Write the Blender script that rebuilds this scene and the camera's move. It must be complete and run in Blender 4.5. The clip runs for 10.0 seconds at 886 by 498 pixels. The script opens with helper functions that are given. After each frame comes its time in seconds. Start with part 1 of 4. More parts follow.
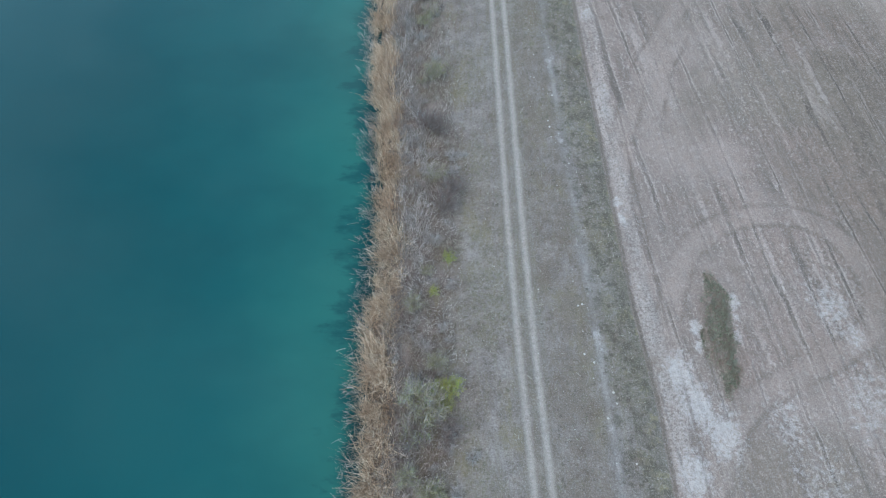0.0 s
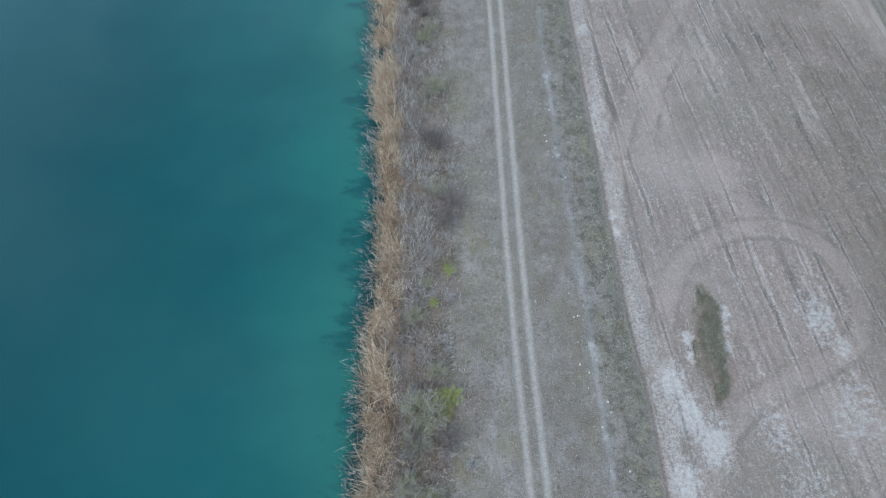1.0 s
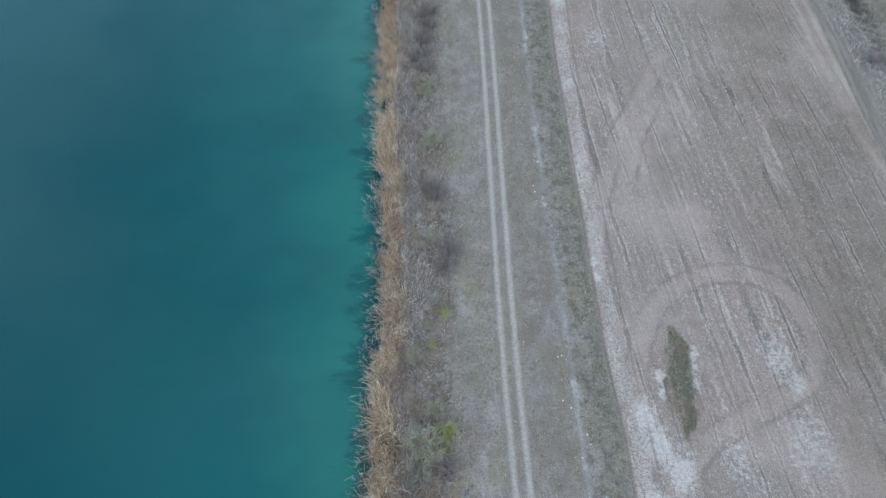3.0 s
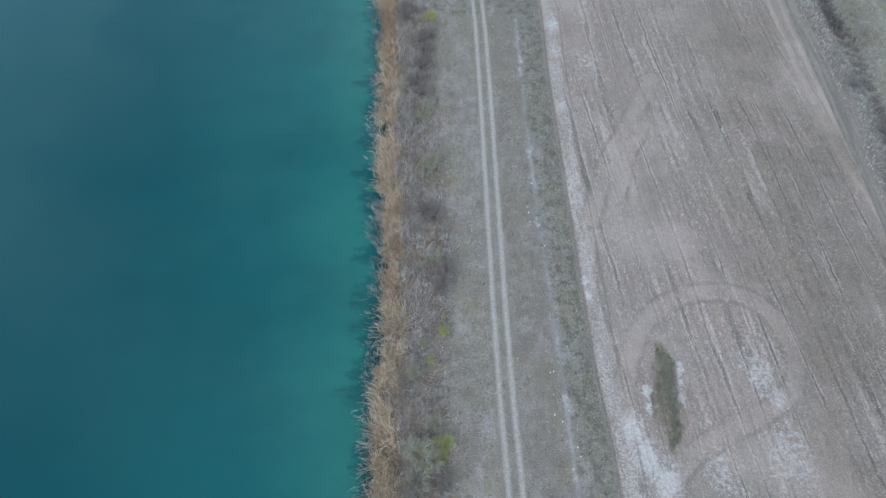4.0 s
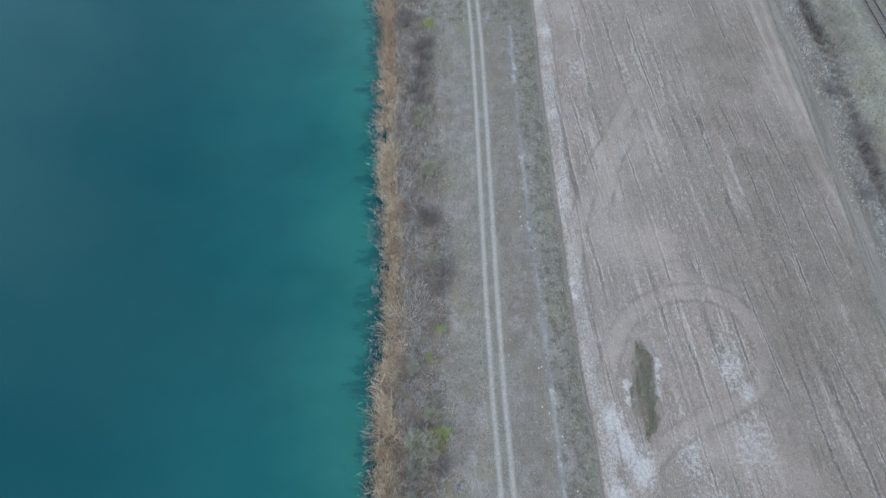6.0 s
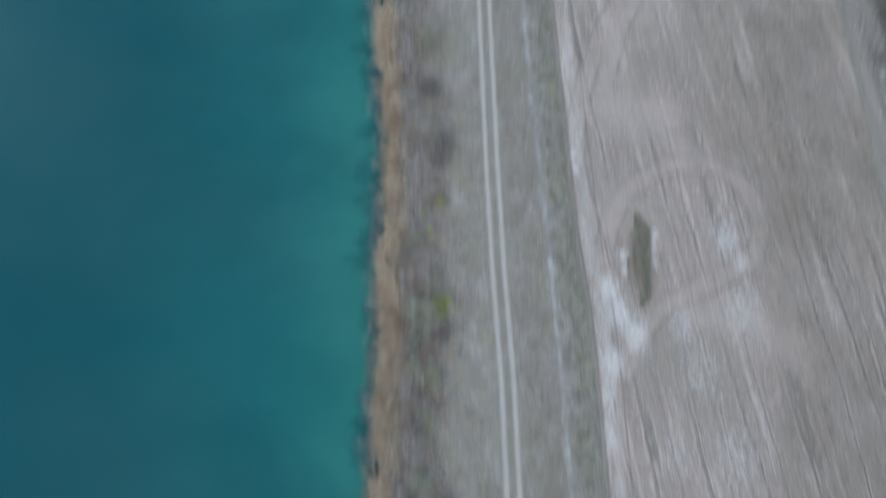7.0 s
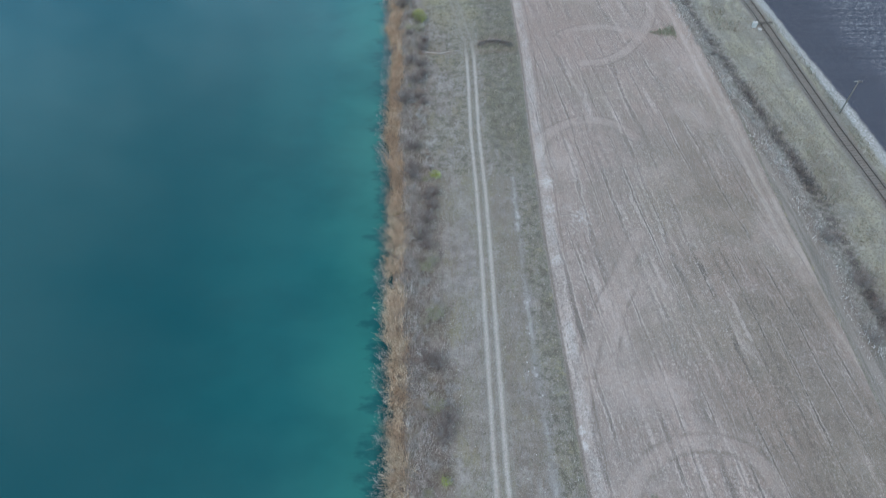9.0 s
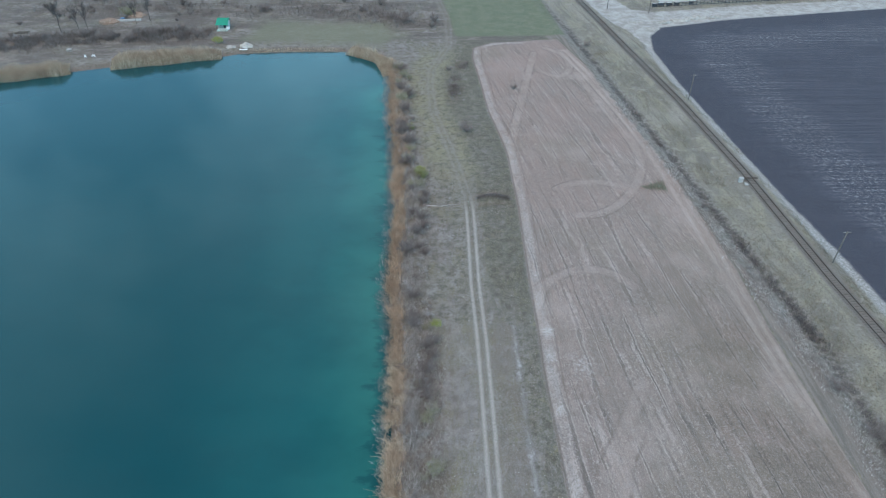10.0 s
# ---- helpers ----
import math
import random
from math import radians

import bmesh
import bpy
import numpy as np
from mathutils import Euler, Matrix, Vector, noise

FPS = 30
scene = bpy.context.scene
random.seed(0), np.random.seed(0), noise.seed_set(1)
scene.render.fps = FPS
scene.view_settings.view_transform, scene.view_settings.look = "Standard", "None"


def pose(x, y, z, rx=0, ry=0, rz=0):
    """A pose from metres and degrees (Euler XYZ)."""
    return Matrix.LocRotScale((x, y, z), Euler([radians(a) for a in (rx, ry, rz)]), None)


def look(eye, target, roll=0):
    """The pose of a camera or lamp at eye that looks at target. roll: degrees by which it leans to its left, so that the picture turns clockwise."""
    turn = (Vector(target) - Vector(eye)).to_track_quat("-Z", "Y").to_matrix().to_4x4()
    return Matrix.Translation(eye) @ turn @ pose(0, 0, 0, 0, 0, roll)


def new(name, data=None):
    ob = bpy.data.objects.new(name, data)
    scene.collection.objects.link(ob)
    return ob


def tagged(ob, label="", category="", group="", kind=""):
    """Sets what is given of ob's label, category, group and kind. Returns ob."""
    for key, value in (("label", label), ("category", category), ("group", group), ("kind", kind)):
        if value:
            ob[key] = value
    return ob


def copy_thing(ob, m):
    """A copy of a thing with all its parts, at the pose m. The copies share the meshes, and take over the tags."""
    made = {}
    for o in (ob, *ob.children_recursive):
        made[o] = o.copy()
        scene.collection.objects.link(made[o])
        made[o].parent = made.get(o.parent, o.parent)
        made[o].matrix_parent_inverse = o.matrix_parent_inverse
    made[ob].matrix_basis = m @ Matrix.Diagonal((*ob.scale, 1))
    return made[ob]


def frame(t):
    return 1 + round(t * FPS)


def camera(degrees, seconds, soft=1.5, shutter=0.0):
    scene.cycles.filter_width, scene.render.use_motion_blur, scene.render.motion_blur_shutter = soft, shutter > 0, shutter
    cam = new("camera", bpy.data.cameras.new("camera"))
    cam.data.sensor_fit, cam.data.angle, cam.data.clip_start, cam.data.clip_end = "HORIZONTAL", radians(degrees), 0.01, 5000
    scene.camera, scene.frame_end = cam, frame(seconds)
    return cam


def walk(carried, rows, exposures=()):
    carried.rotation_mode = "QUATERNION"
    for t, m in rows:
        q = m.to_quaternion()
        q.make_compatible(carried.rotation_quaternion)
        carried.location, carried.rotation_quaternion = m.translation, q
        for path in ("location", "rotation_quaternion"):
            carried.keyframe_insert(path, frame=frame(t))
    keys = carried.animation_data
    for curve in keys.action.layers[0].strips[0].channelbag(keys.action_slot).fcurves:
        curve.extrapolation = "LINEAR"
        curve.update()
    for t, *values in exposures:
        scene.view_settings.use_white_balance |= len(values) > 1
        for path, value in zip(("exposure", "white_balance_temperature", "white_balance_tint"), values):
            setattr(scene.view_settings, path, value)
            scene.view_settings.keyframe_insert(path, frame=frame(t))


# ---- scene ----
cam = camera(66.29, 10.0, soft=1.05, shutter=0.8)
PATH = [
    (0.0, pose(-0.70, 10.85, 58.43, 30.25, -0.16, 0.00)),
    (0.5, pose(-0.70, 10.90, 59.11, 30.24, -0.15, -0.03)),
    (1.0, pose(-0.72, 10.96, 60.87, 30.23, -0.16, -0.04)),
    (1.5, pose(-0.66, 11.12, 63.12, 30.23, -0.12, -0.10)),
    (2.0, pose(-0.66, 11.27, 65.39, 30.24, -0.18, -0.09)),
    (2.5, pose(-0.60, 11.43, 67.71, 30.24, -0.16, -0.13)),
    (4.0, pose(-0.49, 11.74, 74.43, 30.26, -0.27, -0.24)),
    (4.5, pose(-0.20, 11.78, 76.76, 30.26, -0.11, -0.26)),
    (5.0, pose(-0.16, 11.86, 78.97, 30.27, -0.13, -0.30)),
    (5.2, pose(-0.14, 11.90, 79.80, 30.27, -0.13, -0.30)),
    (6.3, pose(-0.01, 12.36, 82.36, 27.26, -0.16, -0.29)),
    (6.5, pose(-0.01, 12.36, 82.36, 27.27, -0.13, -0.35)),
    (6.7, pose(-0.01, 12.36, 82.35, 25.58, -0.07, -0.41)),
    (7.0, pose(-0.01, 12.36, 82.35, 17.04, 0.02, -0.58)),
    (7.2, pose(-0.01, 12.39, 82.31, 12.93, -0.03, -0.35)),
    (7.3, pose(-0.01, 12.41, 82.28, 12.87, -0.01, -0.24)),
    (7.5, pose(-0.01, 12.44, 82.25, 14.27, -0.06, -0.28)),
    (7.6, pose(-0.01, 12.44, 82.24, 17.61, -0.12, -0.22)),
    (7.8, pose(-0.01, 12.45, 82.22, 23.45, -0.04, -0.03)),
    (8.0, pose(-0.02, 12.45, 82.22, 29.55, 0.03, -0.11)),
    (8.2, pose(-0.03, 12.44, 82.22, 35.47, 0.17, 0.01)),
    (8.3, pose(-0.03, 12.43, 82.23, 38.52, 0.16, 0.03)),
    (8.5, pose(-0.04, 12.41, 82.24, 39.60, 0.15, 0.09)),
    (9.0, pose(-0.04, 12.43, 82.24, 39.88, 0.16, 0.08)),
    (9.1, pose(-0.04, 12.43, 82.24, 42.32, 0.13, 0.11)),
    (9.2, pose(-0.04, 12.44, 82.24, 45.42, 0.11, 0.12)),
    (9.3, pose(-0.04, 12.44, 82.25, 48.44, 0.18, 0.04)),
    (9.4, pose(-0.04, 12.44, 82.25, 51.64, 0.19, 0.02)),
    (9.5, pose(-0.04, 12.44, 82.25, 52.34, 0.24, 0.08)),
    (10.0, pose(-0.04, 12.45, 82.26, 52.37, 0.20, 0.10)),
]
walk(cam, PATH, ((0.0, 0.0), (9.5, 0.0), (10.0, -0.12)))

# ---- world and light ----
world = bpy.data.worlds.new("sky")
scene.world = world
world.use_nodes = True
wt = world.node_tree
wt.nodes.clear()
w_out = wt.nodes.new("ShaderNodeOutputWorld")
w_bg = wt.nodes.new("ShaderNodeBackground")
w_sky = wt.nodes.new("ShaderNodeTexSky")
w_sky.sky_type = "NISHITA"
w_sky.sun_disc = False
w_sky.sun_elevation = radians(42)
w_sky.sun_rotation = radians(200)
w_sky.dust_density = 3.0
w_sky.air_density = 1.2
# a thin, uneven layer of cloud over the whole sky
w_tc = wt.nodes.new("ShaderNodeTexCoord")
w_no = wt.nodes.new("ShaderNodeTexNoise")
w_no.inputs["Scale"].default_value = 4.0
w_no.inputs["Detail"].default_value = 5
w_no.inputs["Roughness"].default_value = 0.55
w_rp = wt.nodes.new("ShaderNodeValToRGB")
w_rp.color_ramp.elements[0].position = 0.36
w_rp.color_ramp.elements[0].color = (3.0, 3.7, 5.0, 1)
w_rp.color_ramp.elements[1].position = 0.68
w_rp.color_ramp.elements[1].color = (7.2, 8.2, 9.5, 1)
w_mx = wt.nodes.new("ShaderNodeMix")
w_mx.data_type = "RGBA"
w_mx.inputs["Factor"].default_value = 0.8
wt.links.new(w_tc.outputs["Generated"], w_no.inputs["Vector"])
wt.links.new(w_no.outputs["Fac"], w_rp.inputs["Fac"])
wt.links.new(w_sky.outputs["Color"], w_mx.inputs["A"])
wt.links.new(w_rp.outputs["Color"], w_mx.inputs["B"])
# hazier and brighter towards the horizon
w_sp = wt.nodes.new("ShaderNodeSeparateXYZ")
w_mr = wt.nodes.new("ShaderNodeValToRGB")
w_mr.color_ramp.elements[0].position, w_mr.color_ramp.elements[0].color = 0.15, (1.35, 2.65, 3.15, 1)
w_mr.color_ramp.elements[1].position, w_mr.color_ramp.elements[1].color = 0.97, (0.66, 0.46, 0.40, 1)
w_md = w_mr.color_ramp.elements.new(0.66)
w_md.color = (1.10, 1.22, 1.22, 1)
w_gr = wt.nodes.new("ShaderNodeMix")
w_gr.data_type, w_gr.blend_type = "RGBA", "MULTIPLY"
w_gr.inputs["Factor"].default_value = 1.0
wt.links.new(w_tc.outputs["Generated"], w_sp.inputs[0])
wt.links.new(w_sp.outputs[2], w_mr.inputs["Fac"])
wt.links.new(w_mx.outputs["Result"], w_gr.inputs["A"])
wt.links.new(w_mr.outputs["Color"], w_gr.inputs["B"])
wt.links.new(w_gr.outputs["Result"], w_bg.inputs["Color"])
w_bg.inputs["Strength"].default_value = 0.146
wt.links.new(w_bg.outputs["Background"], w_out.inputs["Surface"])

sun_data = bpy.data.lights.new("sun", "SUN")
sun_data.energy = 1.78
sun_data.angle = radians(50)
sun_data.color = (1.0, 0.84, 0.72)
sun = new("sun", sun_data)
sun.matrix_world = look((-30, -60, 85), (0, 0, 0))


# ---- plan of the place ----
def rnd(a, b):
    return random.uniform(a, b)


def lattice(ix, iy, seed):
    h = np.sin(ix * 127.1 + iy * 311.7 + seed * 74.7) * 43758.5453
    return h - np.floor(h)


def vnoise(x, y, size, seed=0):
    """Smooth noise from 0 to 1 with hills about size metres wide."""
    x, y = np.asarray(x, float) / size, np.asarray(y, float) / size
    ix, iy = np.floor(x), np.floor(y)
    fx, fy = x - ix, y - iy
    fx, fy = fx * fx * (3 - 2 * fx), fy * fy * (3 - 2 * fy)
    a, b = lattice(ix, iy, seed), lattice(ix + 1, iy, seed)
    c, d = lattice(ix, iy + 1, seed), lattice(ix + 1, iy + 1, seed)
    return a + (b - a) * fx + (c - a) * fy + (a - b - c + d) * fx * fy


def step(a, b, v):
    t = np.clip((np.asarray(v, float) - a) / (b - a), 0, 1)
    return t * t * (3 - 2 * t)


def seg_distance(x, y, pts):
    best = np.full(np.shape(x), 1e9)
    for (ax, ay), (bx, by) in zip(pts[:-1], pts[1:]):
        ex, ey = bx - ax, by - ay
        t = np.clip(((x - ax) * ex + (y - ay) * ey) / (ex * ex + ey * ey), 0, 1)
        best = np.minimum(best, np.hypot(x - ax - t * ex, y - ay - t * ey))
    return best


def inside(x, y, poly):
    odd = np.zeros(np.shape(x), bool)
    for (ax, ay), (bx, by) in zip(poly, poly[1:] + poly[:1]):
        if ay != by:
            odd ^= ((ay > y) != (by > y)) & (x < (bx - ax) * (y - ay) / (by - ay) + ax)
    return odd


def poly_distance(x, y, poly):
    """Signed distance to a closed outline, positive inside."""
    d = seg_distance(x, y, poly + poly[:1])
    return np.where(inside(x, y, poly), d, -d)


def line(ys, xs):
    return lambda y: np.interp(y, ys, xs)


LAKE = [(-8.6, -260), (-8.4, 0), (-8.3, 21), (-7.9, 30), (-8.2, 37.5), (-7.7, 44), (-7.7, 55), (-8.6, 67), (-9.0, 81), (-9.7, 95),
        (-11.4, 113), (-11.3, 128), (-12.7, 151), (-15.4, 181), (-17.5, 206), (-20, 214), (-24, 219), (-33, 223.5), (-51, 223.5),
        (-66, 222), (-70, 220), (-85, 216), (-103, 211.5), (-115, 207.5), (-131, 202), (-200, 180), (-460, 110), (-460, -260)]
FIELD = [(19.5, -60), (18.4, 22), (18.1, 30), (17.3, 38), (16.8, 49), (16.2, 66), (15.7, 80), (15.5, 88), (15.6, 94), (15.4, 108), (15.4, 134), (14.7, 157),
         (12.9, 170), (11.2, 181), (10.0, 198), (8.2, 217), (8.8, 225.5), (15.2, 230), (37, 233), (43.6, 207), (49.7, 174), (53, 143), (55.4, 112.6),
         (56.1, 88), (57.2, 66), (58.5, -60)]
PLOUGH = [(86, 30), (81, 78), (78.9, 102), (77.2, 118), (74.9, 134), (71.7, 160), (68, 197), (66.4, 223), (68.5, 235), (74.1, 243.5),
          (99, 250.5), (162, 262.5), (420, 305), (420, 30)]
GRAVEL = [(66.2, 221), (63, 238), (56, 254), (52, 275), (60, 285), (68, 262), (75, 259.5), (109, 265.5), (170, 274), (420, 308),
          (420, 303), (162, 263.5), (99, 251.5), (74, 244.5), (68.5, 236), (66.8, 223)]
MEADOW = [(3, 235), (0.5, 262), (-2.5, 282), (-14, 320), (24, 330), (36.5, 278), (40.5, 236)]
LAWN = [(-70, 231), (-64, 252), (-20, 250), (-13, 236), (-20, 227), (-40, 228)]
track_x = line([-60, 21, 25, 35, 48, 63, 82, 94, 109, 125, 133, 138, 150, 163, 179, 197, 207, 218, 228, 252, 275, 320],
               [8.8, 7.8, 7.6, 7.15, 6.8, 6.6, 6.35, 6.1, 5.45, 5.35, 5.2, 4.9, 2.9, .4, -3.2, -4.4, -4.3, -1.5, 1.2, 1.0, -2.9, -14])
strip_x = line([-60, 22, 31, 39, 49, 60, 73, 82, 100, 120], [16, 14.3, 13.9, 13.6, 13.1, 12.5, 12.0, 11.9, 11.6, 11.4])
rail_x = line([-60, 20, 60, 93, 109, 148, 184, 225, 278, 360, 700], [84, 80, 76.8, 73.7, 71.8, 68.7, 64.3, 57.6, 49.2, 34, -35])
ditch_x = line([-60, 40, 72, 88, 103, 122, 151, 188, 241, 320], [66, 64.5, 63.6, 63.3, 61.8, 58.8, 55.2, 49.6, 41.9, 27])
shore_x = line([p[1] for p in LAKE[:17]], [p[0] for p in LAKE[:17]])
ARCS = [[(20.2, 33), (21.2, 39.9), (24.2, 45.6), (28.6, 48.4), (34.1, 49.4), (38.8, 47.6), (41.1, 43), (40.7, 37.6), (37.7, 34.7), (30.6, 31.5), (25.5, 28.6), (22, 22)],
        [(17.7, 49), (18.3, 54.8), (19.5, 60.4), (22.6, 68.9), (27, 76.5), (31, 84)],
        [(22.4, 60), (24.9, 68.9), (28.3, 75.5)],
        [(15.9, 96), (15.8, 102), (18.6, 109.4), (25.8, 113.3), (31.5, 111.8), (34.8, 107.7)],
        [(25, 141), (29, 143.6), (34.1, 144.2), (40, 142)],
        [(28, 130.8), (32.8, 130.8), (39.4, 136.2), (45.9, 148), (47, 161.6), (42.7, 184), (39, 205)],
        [(28.2, 207.3), (33.4, 201.5), (38, 207.3), (38, 219), (32.1, 225)],
        [(15.5, 100), (14.8, 130), (14.9, 150.8), (17.3, 167.7), (22.8, 195.2), (28, 220.8)]]


def rounded(pts):
    """The polyline with its corners cut twice."""
    for _ in range(2):
        out = [pts[0]]
        for (ax, ay), (bx, by) in zip(pts[:-1], pts[1:]):
            out += [(.75 * ax + .25 * bx, .75 * ay + .25 * by), (.25 * ax + .75 * bx, .25 * ay + .75 * by)]
        pts = out + [pts[-1]]
    return pts


CHALK = [(20.8, 32, 1.8, 1), (21.8, 29, 2.0, 1), (23.6, 26.5, 2.4, .9), (20.6, 23, 2.2, .9), (36.4, 38.5, 2.8, .72), (34.6, 40, 2, .55), (37.6, 35.6, 1.8, .7),
         (29.5, 27.5, 3, .62), (37.5, 29, 4.5, .64), (27.1, 39.2, .8, 1.1), (27.0, 37.4, .7, .9), (26.7, 35.5, .7, 1), (23.1, 36.4, .8, 1.1), (23.2, 34.6, .7, 1), (17.6, 50.5, .9, .9),
         (17.7, 48.4, .8, .9), (17.3, 79, 1.3, .7), (19.6, 19, 2, .7), (31, 22, 4.5, .56), (24, 60, 3, .35), (22, 88, 4, .55), (17.6, 96, 1.6, .8), (17.3, 90, 1.4, .7),
         (19.5, 14, 2.0, .7), (27, 12, 3.5, .56), (34, 12, 4.5, .6)]
LANE = [(60.6, 40), (59.2, 55), (57.2, 65), (55.7, 72), (54.6, 85), (53.5, 107), (52.2, 130), (50.2, 157), (46.6, 180), (42.4, 201), (37.5, 222)]
WATER_Z = -0.8


def height(x, y):
    x, y = np.asarray(x, float), np.asarray(y, float)
    sd = -poly_distance(x, y, LAKE)
    z = 0.22 * (vnoise(x, y, 14, 3) - .5) + 0.10 * (vnoise(x, y, 3.3, 4) - .5) + 0.05 * (vnoise(x, y, 1.1, 5) - .5)
    z = z * step(0, 4, sd) - 0.95 * (1 - step(-.2, 3.6, sd)) - 2.0 * (1 - step(-9, 0, sd))
    u = np.abs(np.abs(x - track_x(y)) - .74)
    z = z - 0.07 * (1 - step(.1, .45, u))
    z = z - 0.45 * np.exp(-((x - ditch_x(y)) / 1.6) ** 2) + 0.25 * np.exp(-((x - ditch_x(y) + 4) / 1.8) ** 2)
    r = np.abs(x - rail_x(y))
    z = z * step(1, 5, r) + 0.55 * (1 - step(1.7, 5.5, r))
    f = poly_distance(x, y, FIELD)
    z = z + step(.2, .8, f) * (0.05 * np.sin((x + 0.13 * (y - 60) + 0.0006 * np.maximum(0, y - 110) ** 2) * 3.2)) - 0.10 * np.exp(-((f - .35) / .3) ** 2)
    # low weedy rise in the field, the bank across the verge
    z = z + 0.45 * np.exp(-(((x - 25.3 - .05 * (y - 36)) / 1.1) ** 2 + ((y - 36) / 5.0) ** 2) ** 2)
    b = np.abs(y - (136.4 + 1.2 * np.sin((x - 6.5) * .38)))
    z = z + 0.75 * np.exp(-(b / .9) ** 2) * step(6, 7.5, x) * (1 - step(13.5, 15, x)) - 0.4 * np.exp(-((b - 1.7) / .7) ** 2) * step(6, 7.5, x) * (1 - step(13.5, 15, x))
    return z + 0.9 * (vnoise(x, y, 60, 9) - .5) * step(236, 300, y)


def ground_z(x, y):
    return float(height(np.array([x]), np.array([y]))[0])


# ---- materials ----
class Nodes:
    """A material's nodes, chained by short calls."""

    def __init__(self, name):
        self.mat = bpy.data.materials.new(name)
        self.mat.use_nodes = True
        self.t = self.mat.node_tree
        self.bsdf = self.t.nodes["Principled BSDF"]
        self.pos = self.t.nodes.new("ShaderNodeNewGeometry").outputs["Position"]

    def put(self, socket, value):
        if isinstance(value, bpy.types.NodeSocket):
            self.t.links.new(value, socket)
        elif isinstance(value, (tuple, list)):
            socket.default_value = (*value, 1) if len(value) == 3 and socket.type == "RGBA" else value
        else:
            socket.default_value = value

    def noise(self, scale, detail=3, rough=0.55, vec=None, distort=0.0):
        n = self.t.nodes.new("ShaderNodeTexNoise")
        self.put(n.inputs["Vector"], vec or self.pos)
        n.inputs["Scale"].default_value, n.inputs["Detail"].default_value = scale, detail
        n.inputs["Roughness"].default_value, n.inputs["Distortion"].default_value = rough, distort
        return n.outputs["Fac"]

    def stretch(self, sx, sy, sz=1.0, turn=0.0):
        n = self.t.nodes.new("ShaderNodeMapping")
        self.put(n.inputs["Vector"], self.pos)
        n.inputs["Scale"].default_value = (sx, sy, sz)
        n.inputs["Rotation"].default_value = (0, 0, turn)
        return n.outputs["Vector"]

    def math(self, op, a, b=0.0, c=0.0):
        n = self.t.nodes.new("ShaderNodeMath")
        n.operation = op
        for s, v in zip(n.inputs, (a, b, c)):
            self.put(s, v)
        return n.outputs[0]

    def soft(self, v, a, b, lo=0.0, hi=1.0):
        n = self.t.nodes.new("ShaderNodeMapRange")
        n.interpolation_type = "SMOOTHSTEP"
        for s, w in zip(n.inputs, (v, a, b, lo, hi)):
            self.put(s, w)
        return n.outputs[0]

    def mix(self, fac, a, b, kind="MIX"):
        n = self.t.nodes.new("ShaderNodeMix")
        n.data_type, n.blend_type = "RGBA", kind
        self.put(n.inputs["Factor"], fac)
        self.put(n.inputs["A"], a)
        self.put(n.inputs["B"], b)
        return n.outputs["Result"]

    def attribute(self, name):
        n = self.t.nodes.new("ShaderNodeAttribute")
        n.attribute_name = name
        s = self.t.nodes.new("ShaderNodeSeparateXYZ")
        self.t.links.new(n.outputs["Vector"], s.inputs[0])
        return s.outputs

    def island(self):
        return self.t.nodes.new("ShaderNodeNewGeometry").outputs["Random Per Island"]

    def random(self):
        return self.t.nodes.new("ShaderNodeObjectInfo").outputs["Random"]

    def bump(self, h, strength=0.5, distance=0.05):
        n = self.t.nodes.new("ShaderNodeBump")
        n.inputs["Strength"].default_value, n.inputs["Distance"].default_value = strength, distance
        self.put(n.inputs["Height"], h)
        self.t.links.new(n.outputs["Normal"], self.bsdf.inputs["Normal"])

    def done(self, color, rough=0.9, metal=0.0, spec=0.3):
        self.put(self.bsdf.inputs["Base Color"], color)
        self.put(self.bsdf.inputs["Roughness"], rough)
        self.bsdf.inputs["Metallic"].default_value = metal
        self.bsdf.inputs["Specular IOR Level"].default_value = spec
        return self.mat


